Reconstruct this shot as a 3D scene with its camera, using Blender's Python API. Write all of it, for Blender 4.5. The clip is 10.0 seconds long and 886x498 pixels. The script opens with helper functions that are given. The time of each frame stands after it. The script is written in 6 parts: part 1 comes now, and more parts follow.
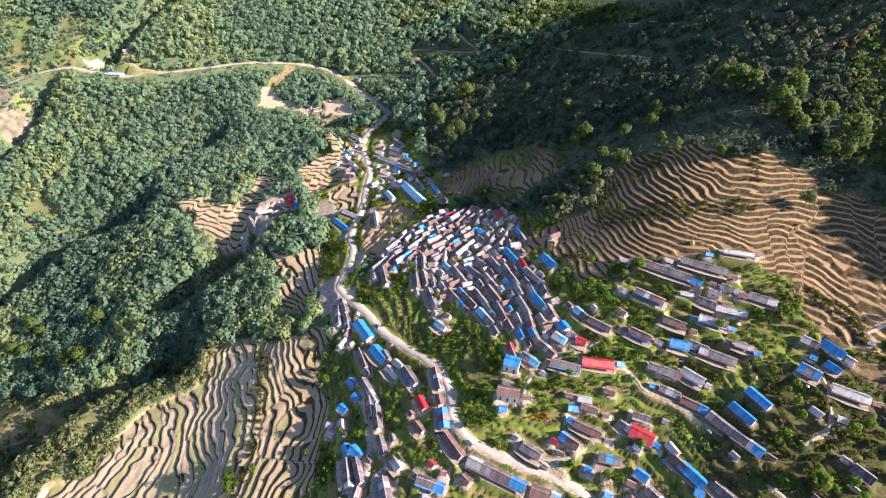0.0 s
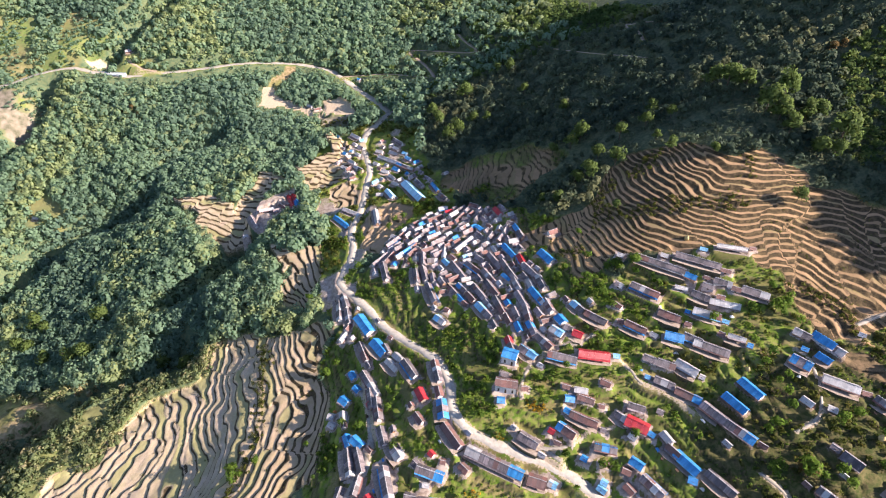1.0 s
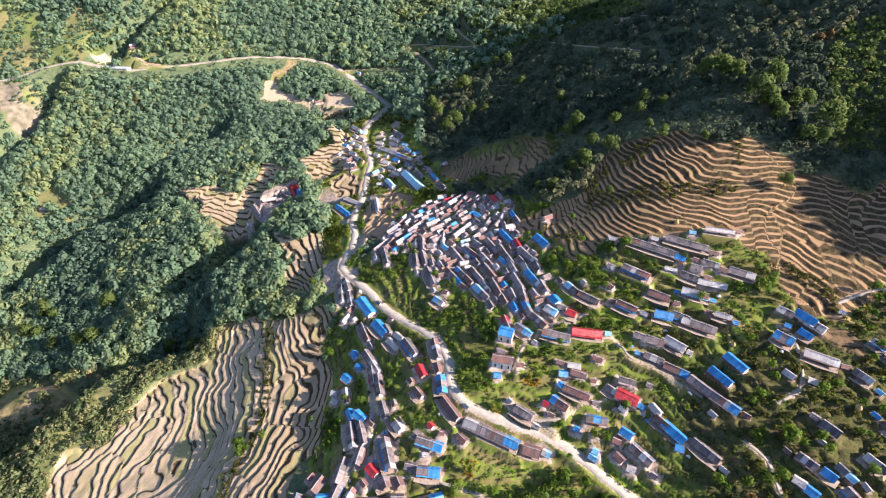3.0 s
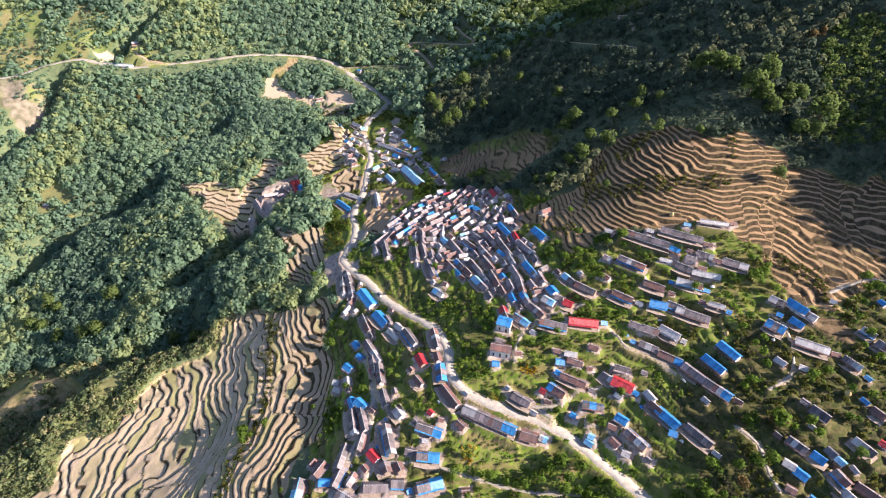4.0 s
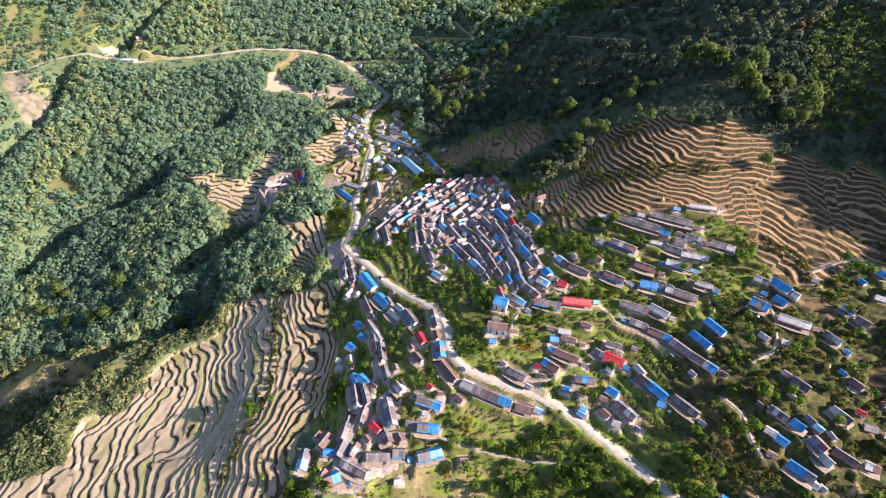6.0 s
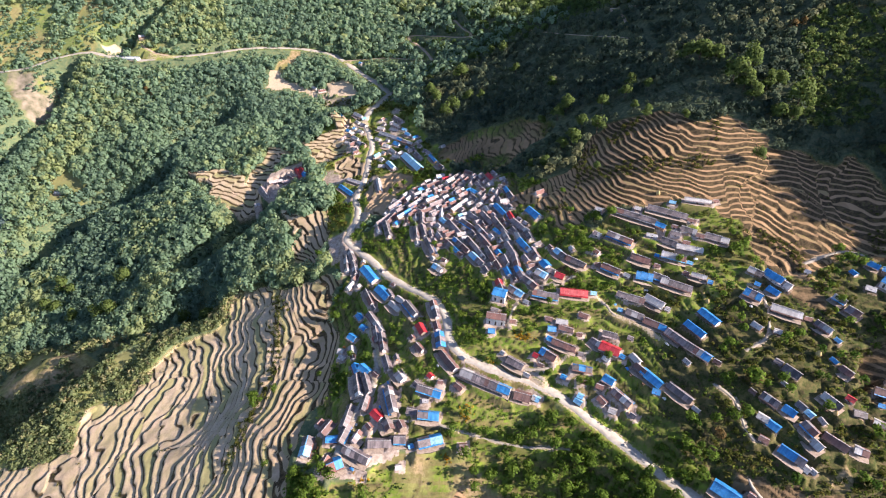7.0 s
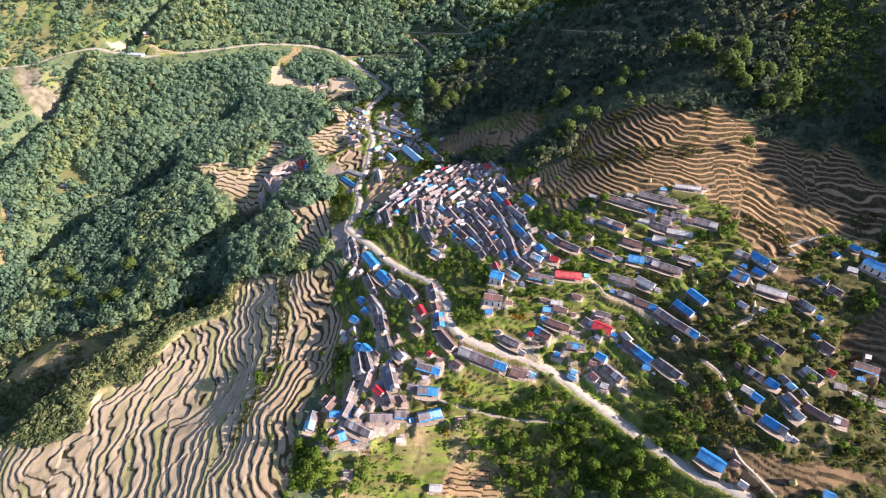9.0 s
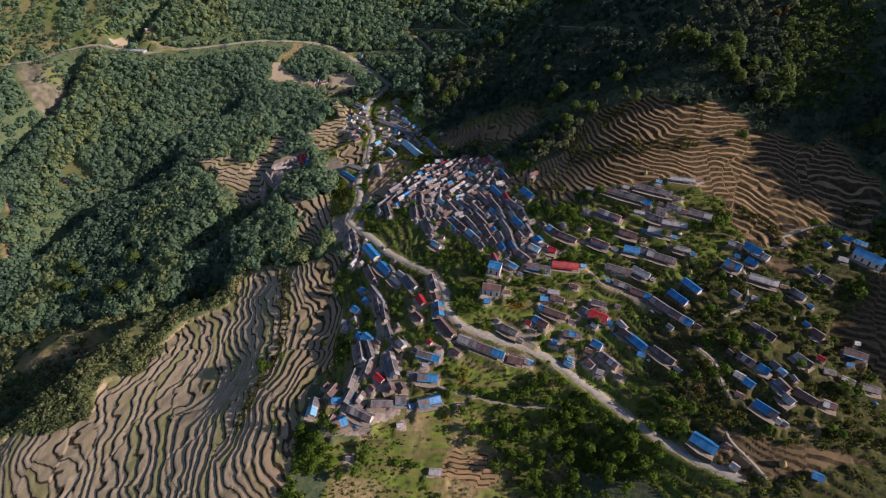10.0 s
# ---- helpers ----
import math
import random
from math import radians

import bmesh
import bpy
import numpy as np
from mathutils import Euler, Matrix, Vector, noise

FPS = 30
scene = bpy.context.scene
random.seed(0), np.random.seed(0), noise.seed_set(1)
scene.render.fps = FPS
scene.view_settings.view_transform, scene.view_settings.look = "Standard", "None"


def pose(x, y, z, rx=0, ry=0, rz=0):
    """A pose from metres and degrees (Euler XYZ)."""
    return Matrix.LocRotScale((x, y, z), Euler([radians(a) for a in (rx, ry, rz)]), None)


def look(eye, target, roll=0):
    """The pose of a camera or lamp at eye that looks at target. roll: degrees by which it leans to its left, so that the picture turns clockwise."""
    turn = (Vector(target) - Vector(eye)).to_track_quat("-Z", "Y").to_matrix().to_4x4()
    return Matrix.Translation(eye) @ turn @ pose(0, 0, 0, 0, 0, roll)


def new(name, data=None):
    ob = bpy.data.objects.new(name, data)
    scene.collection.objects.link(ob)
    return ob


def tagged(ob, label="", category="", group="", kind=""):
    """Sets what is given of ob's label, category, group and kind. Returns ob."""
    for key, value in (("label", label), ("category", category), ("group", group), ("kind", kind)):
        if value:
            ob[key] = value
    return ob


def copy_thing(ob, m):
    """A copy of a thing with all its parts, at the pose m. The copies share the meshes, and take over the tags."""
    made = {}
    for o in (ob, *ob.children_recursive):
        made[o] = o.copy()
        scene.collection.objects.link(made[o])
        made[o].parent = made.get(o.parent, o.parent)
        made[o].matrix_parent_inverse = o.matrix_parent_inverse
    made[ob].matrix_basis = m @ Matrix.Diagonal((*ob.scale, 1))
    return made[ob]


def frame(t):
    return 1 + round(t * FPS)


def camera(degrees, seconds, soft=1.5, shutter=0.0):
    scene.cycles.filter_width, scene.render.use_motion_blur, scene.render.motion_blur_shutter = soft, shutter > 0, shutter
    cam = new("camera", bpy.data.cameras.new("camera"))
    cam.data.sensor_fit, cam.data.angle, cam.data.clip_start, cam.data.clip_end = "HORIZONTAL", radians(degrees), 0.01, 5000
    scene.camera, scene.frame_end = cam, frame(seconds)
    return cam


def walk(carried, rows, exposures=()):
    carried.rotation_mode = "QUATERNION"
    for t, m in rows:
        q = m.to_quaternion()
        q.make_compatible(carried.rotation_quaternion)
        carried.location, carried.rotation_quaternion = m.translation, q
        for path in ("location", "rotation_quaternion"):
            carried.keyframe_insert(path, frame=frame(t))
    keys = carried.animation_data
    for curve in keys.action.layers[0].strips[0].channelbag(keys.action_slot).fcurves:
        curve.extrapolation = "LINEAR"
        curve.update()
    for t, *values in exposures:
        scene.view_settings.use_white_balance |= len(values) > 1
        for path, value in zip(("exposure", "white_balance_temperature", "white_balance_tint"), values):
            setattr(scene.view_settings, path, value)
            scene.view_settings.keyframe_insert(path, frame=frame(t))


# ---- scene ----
# ---- camera ----
cam = camera(79.8, 10.0, soft=1.1)
METRES, EYE, TILT, LEAN, TURN = 80.0, 240.0, -38.0, 0.0, 0.0
ROWS = [
    (0.0, 0.0, 0.0, 0.0, 0.0, 0.0, -0.0),
    (0.5, 0.0009, -0.0356, -0.025, -0.04, 0.13, 0.03),
    (1.0, 0.0016, -0.0715, -0.053, -0.07, 0.22, 0.03),
    (1.5, 0.002, -0.1088, -0.0808, -0.09, 0.19, 0.04),
    (2.0, 0.0032, -0.1469, -0.1103, -0.1, 0.08, 0.04),
    (2.5, 0.0032, -0.1856, -0.1392, -0.13, 0.03, 0.05),
    (4.0, 0.0056, -0.3047, -0.2277, -0.18, -0.03, 0.09),
    (4.5, 0.0061, -0.3452, -0.2581, -0.2, -0.11, 0.1),
    (5.0, 0.0062, -0.3856, -0.2897, -0.22, -0.17, 0.11),
    (5.5, 0.0066, -0.4262, -0.3214, -0.24, -0.17, 0.12),
    (7.0, 0.0055, -0.5458, -0.4182, -0.29, -0.1, 0.16),
    (7.5, 0.0061, -0.5853, -0.4517, -0.3, -0.05, 0.17),
    (8.0, 0.0063, -0.6248, -0.4844, -0.33, -0.03, 0.19),
    (8.5, 0.0062, -0.6648, -0.5174, -0.35, 0.01, 0.2),
    (9.0, 0.0065, -0.7049, -0.551, -0.36, -0.03, 0.2),
    (9.5, 0.0072, -0.7454, -0.5842, -0.39, -0.11, 0.2),
    (10.0, 0.0074, -0.7866, -0.6169, -0.41, -0.17, 0.2),
]
walk(cam, [(t, pose(0, 0, EYE, TILT, LEAN, TURN) @ pose(METRES * x, METRES * y, METRES * z, 90 + pitch, roll, yaw)) for t, x, y, z, yaw, pitch, roll in ROWS],
     exposures=[(0.0, 1.64, 6130, 22), (5.5, 1.56, 6130, 22), (9.4, 1.53, 6130, 22), (9.6, 1.40, 6130, 22), (9.8, 0.98, 6130, 22), (10.0, 0.13, 6130, 22)])

# ---- light ----
SUN_ELEVATION = 26.2
SUN_AZIMUTH = 104.5          # clockwise from +y
sun_way = Vector((math.sin(radians(SUN_AZIMUTH)) * math.cos(radians(SUN_ELEVATION)), math.cos(radians(SUN_AZIMUTH)) * math.cos(radians(SUN_ELEVATION)), math.sin(radians(SUN_ELEVATION))))
sun_data = bpy.data.lights.new("sun", "SUN")
sun_data.energy, sun_data.angle, sun_data.color = 5.0, radians(0.53), (1.0, 0.88, 0.70)
sun = new("sun", sun_data)
sun.matrix_world = look(sun_way * 900.0, (0, 0, 0))
world = bpy.data.worlds.new("sky")
world.use_nodes = True
scene.world = world
wn = world.node_tree.nodes
sky = wn.new("ShaderNodeTexSky")
sky.sky_type, sky.sun_disc = "NISHITA", False
sky.sun_elevation, sky.sun_rotation = radians(SUN_ELEVATION), radians(SUN_AZIMUTH)
sky.altitude, sky.air_density, sky.dust_density = 1800.0, 1.0, 1.5
wn["Background"].inputs["Strength"].default_value = 0.083
world.node_tree.links.new(sky.outputs[0], wn["Background"].inputs["Color"])


# ---- materials ----
def material(name, rough=0.8, metal=0.0):
    m = bpy.data.materials.new(name)
    m.use_nodes = True
    b = m.node_tree.nodes["Principled BSDF"]
    b.inputs["Roughness"].default_value, b.inputs["Metallic"].default_value = rough, metal
    return m, m.node_tree.nodes, m.node_tree.links, b


def mixed(nodes, links, fac, a, b, mode="MIX"):
    n = nodes.new("ShaderNodeMix")
    n.data_type, n.blend_type = "RGBA", mode
    for socket, value in ((n.inputs["Factor"], fac), (n.inputs["A"], a), (n.inputs["B"], b)):
        if isinstance(value, (int, float)):
            socket.default_value = value
        elif isinstance(value, tuple):
            socket.default_value = (*value, 1.0)
        else:
            links.new(value, socket)
    return n.outputs["Result"]


def noise_of(nodes, links, scale, detail=4.0, rough=0.55, low=0.35, high=0.65, space="Object", stretch=None):
    co = nodes.new("ShaderNodeTexCoord")
    n = nodes.new("ShaderNodeTexNoise")
    n.inputs["Scale"].default_value, n.inputs["Detail"].default_value, n.inputs["Roughness"].default_value = scale, detail, rough
    if stretch:
        mp = nodes.new("ShaderNodeMapping")
        mp.inputs["Scale"].default_value = stretch
        links.new(co.outputs[space], mp.inputs["Vector"])
        links.new(mp.outputs[0], n.inputs["Vector"])
    else:
        links.new(co.outputs[space], n.inputs["Vector"])
    r = nodes.new("ShaderNodeMapRange")
    r.inputs["From Min"].default_value, r.inputs["From Max"].default_value = low, high
    links.new(n.outputs["Fac"], r.inputs["Value"])
    return r.outputs["Result"]


def attribute(nodes, name):
    n = nodes.new("ShaderNodeAttribute")
    n.attribute_name = name
    return n.outputs["Fac"]


def bumped(nodes, links, bsdf, height, strength, distance):
    n = nodes.new("ShaderNodeBump")
    n.inputs["Strength"].default_value, n.inputs["Distance"].default_value = strength, distance
    links.new(height, n.inputs["Height"])
    links.new(n.outputs["Normal"], bsdf.inputs["Normal"])


def ground_material():
    m, n, k, b = material("hillside", 0.95)
    b.inputs["Specular IOR Level"].default_value = 0.15
    east = n.new("ShaderNodeMapRange")
    sep = n.new("ShaderNodeSeparateXYZ")
    k.new(n.new("ShaderNodeTexCoord").outputs["Object"], sep.inputs[0])
    k.new(sep.outputs["X"], east.inputs["Value"])
    east.inputs["From Min"].default_value, east.inputs["From Max"].default_value = -130.0, -10.0
    wide, fine, grain = noise_of(n, k, 0.03, 3.0), noise_of(n, k, 0.14, 5.0), noise_of(n, k, 0.9, 4.0)
    speck = noise_of(n, k, 0.35, 6.0, 0.7, 0.42, 0.62)
    grass = mixed(n, k, fine, (0.080, 0.145, 0.014), (0.235, 0.320, 0.036))
    grass = mixed(n, k, mixed(n, k, speck, (0, 0, 0), (0.6, 0.6, 0.6)), grass, (0.31, 0.215, 0.120))
    tilled = n.new("ShaderNodeMapRange")
    tilled.inputs["From Min"].default_value, tilled.inputs["From Max"].default_value = 0.62, 0.66
    k.new(attribute(n, "plot"), tilled.inputs["Value"])
    grass = mixed(n, k, mixed(n, k, tilled.outputs[0], (0, 0, 0), (0.65, 0.65, 0.65)), grass, mixed(n, k, grain, (0.30, 0.20, 0.11), (0.17, 0.12, 0.06)))
    grass = mixed(n, k, mixed(n, k, wide, (0, 0, 0), (0.7, 0.7, 0.7)), grass, (0.065, 0.09, 0.016))
    warm = mixed(n, k, attribute(n, "plot"), (0.565, 0.440, 0.315), (0.450, 0.340, 0.230))
    brown = mixed(n, k, attribute(n, "plot"), (0.45, 0.282, 0.155), (0.29, 0.182, 0.098))
    tread = mixed(n, k, east.outputs[0], warm, brown)
    green = n.new("ShaderNodeMapRange")
    green.inputs["From Min"].default_value, green.inputs["From Max"].default_value = 0.80, 0.86
    k.new(attribute(n, "plot"), green.inputs["Value"])
    tread = mixed(n, k, mixed(n, k, green.outputs[0], (0, 0, 0), mixed(n, k, east.outputs[0], (0.7, 0.7, 0.7), (0.3, 0.3, 0.3))), tread, (0.30, 0.31, 0.115))
    tread = mixed(n, k, mixed(n, k, fine, (0, 0, 0), (0.45, 0.45, 0.45)), tread, mixed(n, k, east.outputs[0], (0.25, 0.25, 0.09), (0.26, 0.185, 0.085)))
    tread = mixed(n, k, mixed(n, k, grain, (0, 0, 0), (0.3, 0.3, 0.3)), tread, (0.27, 0.18, 0.105))
    # scrubby riser earth, darkened further to hold the shade of the step
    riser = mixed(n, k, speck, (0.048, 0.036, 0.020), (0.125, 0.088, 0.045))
    # darker earth on masked treads, with the slope's shade mixed into the colour
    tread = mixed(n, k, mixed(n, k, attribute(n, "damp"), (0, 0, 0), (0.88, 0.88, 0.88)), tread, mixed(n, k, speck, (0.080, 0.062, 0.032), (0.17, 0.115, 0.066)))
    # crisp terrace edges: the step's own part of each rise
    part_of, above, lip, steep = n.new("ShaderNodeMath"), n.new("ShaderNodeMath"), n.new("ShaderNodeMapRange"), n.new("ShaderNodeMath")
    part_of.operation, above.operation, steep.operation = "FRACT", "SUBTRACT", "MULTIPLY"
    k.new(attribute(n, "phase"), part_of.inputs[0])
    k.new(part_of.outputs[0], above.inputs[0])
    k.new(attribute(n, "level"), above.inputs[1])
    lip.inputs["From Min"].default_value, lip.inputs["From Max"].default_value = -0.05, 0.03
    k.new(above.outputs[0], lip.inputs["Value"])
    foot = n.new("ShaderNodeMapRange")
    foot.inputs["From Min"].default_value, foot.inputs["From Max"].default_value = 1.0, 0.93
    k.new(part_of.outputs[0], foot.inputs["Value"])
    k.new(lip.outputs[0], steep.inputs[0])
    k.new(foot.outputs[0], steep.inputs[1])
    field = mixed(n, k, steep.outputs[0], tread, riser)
    bare = mixed(n, k, grain, (0.52, 0.42, 0.30), (0.38, 0.29, 0.20))
    yard = mixed(n, k, speck, (0.45, 0.365, 0.305), (0.25, 0.19, 0.15))
    # yards on the masked slope darken too, shade included in their earth colour
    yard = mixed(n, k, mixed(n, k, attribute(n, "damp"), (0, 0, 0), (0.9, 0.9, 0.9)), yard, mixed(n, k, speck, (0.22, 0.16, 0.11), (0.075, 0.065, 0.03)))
    rock = mixed(n, k, fine, (0.29, 0.24, 0.18), (0.075, 0.080, 0.042))
    rock = mixed(n, k, mixed(n, k, grain, (0, 0, 0), (0.6, 0.6, 0.6)), rock, (0.24, 0.20, 0.155))
    litter = mixed(n, k, speck, (0.050, 0.072, 0.040), (0.120, 0.128, 0.070))
    litter = mixed(n, k, east.outputs[0], mixed(n, k, speck, (0.085, 0.125, 0.066), (0.155, 0.175, 0.085)), litter)
    dry = mixed(n, k, speck, (0.36, 0.265, 0.15), (0.17, 0.14, 0.055))
    # dark brown-green soil that also carries the shade of the east slope
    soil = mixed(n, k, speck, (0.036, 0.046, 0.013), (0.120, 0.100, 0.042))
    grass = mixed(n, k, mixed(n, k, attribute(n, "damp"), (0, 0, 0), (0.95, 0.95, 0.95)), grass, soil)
    # terrace wall faces: dark earth and stone with their shade mixed in
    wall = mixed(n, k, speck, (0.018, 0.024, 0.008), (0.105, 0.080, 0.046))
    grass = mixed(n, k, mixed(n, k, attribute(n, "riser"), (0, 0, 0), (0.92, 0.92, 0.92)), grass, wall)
    c = mixed(n, k, attribute(n, "forest"), grass, litter)
    c = mixed(n, k, attribute(n, "dry"), c, dry)
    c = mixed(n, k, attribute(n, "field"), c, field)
    c = mixed(n, k, attribute(n, "rock"), c, rock)
    for name, colour in (("yard", yard), ("bare", bare)):
        ragged = n.new("ShaderNodeMath")
        ragged.operation = "MULTIPLY_ADD"
        k.new(grain, ragged.inputs[0])
        ragged.inputs[1].default_value = 0.5
        k.new(attribute(n, name), ragged.inputs[2])
        crisp = n.new("ShaderNodeMapRange")
        crisp.inputs["From Min"].default_value, crisp.inputs["From Max"].default_value = 0.60, 0.85
        k.new(ragged.outputs[0], crisp.inputs["Value"])
        c = mixed(n, k, crisp.outputs[0], c, colour)
    k.new(c, b.inputs["Base Color"])
    bumped(n, k, b, grain, 0.35, 0.22)
    return m


def leaf_material(name, dark, light, warm):
    m, n, k, b = material(name, 0.6)
    b.inputs["Specular IOR Level"].default_value = 0.08
    island = n.new("ShaderNodeNewGeometry").outputs["Random Per Island"]
    # tint ramp: dark for shaded low leaves, light and warm for crown tops
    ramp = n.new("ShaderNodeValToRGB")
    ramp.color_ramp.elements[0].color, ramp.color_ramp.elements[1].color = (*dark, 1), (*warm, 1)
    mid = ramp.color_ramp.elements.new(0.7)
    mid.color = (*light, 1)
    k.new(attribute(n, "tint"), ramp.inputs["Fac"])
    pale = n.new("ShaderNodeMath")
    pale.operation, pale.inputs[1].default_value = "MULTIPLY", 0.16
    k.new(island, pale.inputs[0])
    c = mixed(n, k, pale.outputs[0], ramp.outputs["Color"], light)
    k.new(c, b.inputs["Base Color"])
    t = n.new("ShaderNodeBsdfTranslucent")
    k.new(c, t.inputs["Color"])
    s = n.new("ShaderNodeMixShader")
    s.inputs["Fac"].default_value = 0.58
    k.new(b.outputs[0], s.inputs[1])
    k.new(t.outputs[0], s.inputs[2])
    k.new(s.outputs[0], n["Material Output"].inputs["Surface"])
    return m


def roof_material(name, a, b2, rough=0.5, rust=0.25):
    m, n, k, b = material(name, rough)
    tone = n.new("ShaderNodeObjectInfo").outputs["Random"]
    c = mixed(n, k, tone, a, b2)
    streak = noise_of(n, k, 1.0, 4.0, 0.6, 0.45, 0.75, stretch=(2.2, 0.35, 0.35))
    c = mixed(n, k, mixed(n, k, streak, (0, 0, 0), (rust, rust, rust)), c, (0.15, 0.12, 0.10))
    band = noise_of(n, k, 1.0, 1.0, 0.5, 0.38, 0.62, stretch=(0.9, 0.05, 0.05))
    c = mixed(n, k, mixed(n, k, band, (0, 0, 0), (0.45, 0.45, 0.45)), c, tuple(0.45 * v for v in a))
    patch = noise_of(n, k, 0.55, 3.0, 0.6, 0.55, 0.70)
    c = mixed(n, k, mixed(n, k, patch, (0, 0, 0), (0.3, 0.3, 0.3)), c, tuple(min(1.0, 1.7 * v + 0.05) for v in b2))
    k.new(c, b.inputs["Base Color"])
    co = n.new("ShaderNodeTexCoord")
    w = n.new("ShaderNodeTexWave")
    w.wave_type, w.bands_direction = "BANDS", "X"
    w.inputs["Scale"].default_value = 1.3
    k.new(co.outputs["Object"], w.inputs["Vector"])
    bumped(n, k, b, w.outputs["Fac"], 0.6, 0.06)
    return m


def plain_material(name, a, b2, scale=1.2, rough=0.85, bump=0.3):
    m, n, k, b = material(name, rough)
    f = noise_of(n, k, scale, 5.0)
    tone = n.new("ShaderNodeObjectInfo").outputs["Random"]
    c = mixed(n, k, f, a, b2)
    c = mixed(n, k, mixed(n, k, tone, (0, 0, 0), (0.35, 0.35, 0.35)), c, tuple(0.6 * v for v in b2))
    k.new(c, b.inputs["Base Color"])
    bumped(n, k, b, f, bump, 0.05)
    return m


HILLSIDE = ground_material()
ROAD = plain_material("dusty_road", (0.45, 0.405, 0.34), (0.33, 0.295, 0.245), 0.5)
TRACK = plain_material("earth_track", (0.44, 0.34, 0.235), (0.30, 0.225, 0.155), 0.5)
PATH = plain_material("stone_path", (0.40, 0.36, 0.30), (0.28, 0.24, 0.19), 0.8)
BARK = plain_material("bark", (0.10, 0.075, 0.05), (0.05, 0.038, 0.025), 3.0)
# lifted and blued: the far slope's haze is mixed into this leaf colour
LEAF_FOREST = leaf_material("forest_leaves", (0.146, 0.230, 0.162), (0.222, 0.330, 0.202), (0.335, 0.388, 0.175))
# leaves darkened for the east slope, its shade held in the colour
LEAF_SHADED = leaf_material("shaded_slope_leaves", (0.050, 0.080, 0.060), (0.130, 0.170, 0.104), (0.23, 0.235, 0.12))
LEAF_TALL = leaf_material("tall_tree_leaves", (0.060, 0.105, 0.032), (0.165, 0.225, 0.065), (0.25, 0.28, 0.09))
LEAF_VILLAGE = leaf_material("garden_leaves", (0.045, 0.098, 0.018), (0.155, 0.240, 0.036), (0.27, 0.30, 0.052))
LEAF_DRY = leaf_material("dry_scrub_leaves", (0.130, 0.185, 0.085), (0.285, 0.325, 0.150), (0.46, 0.390, 0.22))
LEAF_RUSSET = leaf_material("russet_leaves", (0.085, 0.065, 0.028), (0.22, 0.155, 0.065), (0.34, 0.24, 0.10))
LEAF_FLOWER = leaf_material("flowering_leaves", (0.10, 0.14, 0.02), (0.55, 0.32, 0.025), (0.70, 0.36, 0.02))
LEAF_SCRUB = leaf_material("scrub_leaves", (0.030, 0.050, 0.011), (0.12, 0.135, 0.028), (0.24, 0.18, 0.06))
ROOFS = {
    "b": roof_material("blue_sheet", (0.020, 0.205, 0.50), (0.05, 0.29, 0.61), 0.42, 0.15),
    "c": roof_material("pale_blue_sheet", (0.16, 0.45, 0.72), (0.26, 0.52, 0.72), 0.4, 0.1),
    # pale blue sheet lightened to carry sunlight for two hamlet roofs
    "l": roof_material("sunlit_blue_sheet", (0.36, 0.66, 0.84), (0.44, 0.70, 0.84), 0.4, 0.05),
    "r": roof_material("red_sheet", (0.50, 0.025, 0.035), (0.42, 0.035, 0.045), 0.42, 0.1),
    "n": roof_material("rusty_sheet", (0.225, 0.098, 0.080), (0.13, 0.080, 0.074), 0.7, 0.3),
    "g": roof_material("slate_roof", (0.074, 0.063, 0.070), (0.245, 0.198, 0.202), 0.62, 0.4),
    "s": roof_material("weathered_slate", (0.150, 0.113, 0.118), (0.37, 0.295, 0.298), 0.6, 0.35),
    "w": roof_material("zinc_sheet", (0.56, 0.54, 0.53), (0.33, 0.31, 0.31), 0.45, 0.35),
}
WALLS = [
    plain_material("whitewash", (0.77, 0.715, 0.69), (0.60, 0.53, 0.50), 0.9),
    plain_material("rubble_stone", (0.36, 0.285, 0.225), (0.21, 0.155, 0.12), 2.5, 0.9, 0.8),
    plain_material("ochre_clay", (0.52, 0.32, 0.20), (0.38, 0.22, 0.14), 0.9),
]
MOSSY = plain_material("mossy_stone", (0.115, 0.092, 0.058), (0.040, 0.048, 0.018), 1.1, 0.9, 0.8)
YARD = plain_material("beaten_earth", (0.44, 0.35, 0.275), (0.27, 0.205, 0.16), 0.7)
WOOD = plain_material("weathered_wood", (0.13, 0.075, 0.045), (0.075, 0.045, 0.028), 2.0)
PANE, _n, _k, _b = material("dark_pane", 0.15)
_b.inputs["Base Color"].default_value = (0.02, 0.025, 0.03, 1)
WATER, _n, _k, _b = material("river_water", 0.3)
_b.inputs["Base Color"].default_value = (0.07, 0.10, 0.09, 1)
bumped(_n, _k, _b, noise_of(_n, _k, 0.6, 4.0), 0.5, 0.3)


# ---- helpers of this scene ----
def mesh_of(name, verts, faces, mats, slots=None, smooth=False):
    me = bpy.data.meshes.new(name)
    me.from_pydata(verts, [], faces)
    for m in mats:
        me.materials.append(m)
    if slots:
        me.polygons.foreach_set("material_index", slots)
    if smooth:
        me.shade_smooth()
    return me


def child(name, me, parent, label="", m=None):
    ob = new(name, me)
    ob.parent = parent
    if m is not None:
        ob.matrix_basis = m
    if label:
        ob["label"] = label
    return ob


BOX_FACES = [(0, 3, 2, 1), (4, 5, 6, 7), (0, 1, 5, 4), (1, 2, 6, 5), (2, 3, 7, 6), (3, 0, 4, 7)]


def box(x0, x1, y0, y1, z0, z1):
    return [(x0, y0, z0), (x1, y0, z0), (x1, y1, z0), (x0, y1, z0), (x0, y0, z1), (x1, y0, z1), (x1, y1, z1), (x0, y1, z1)]


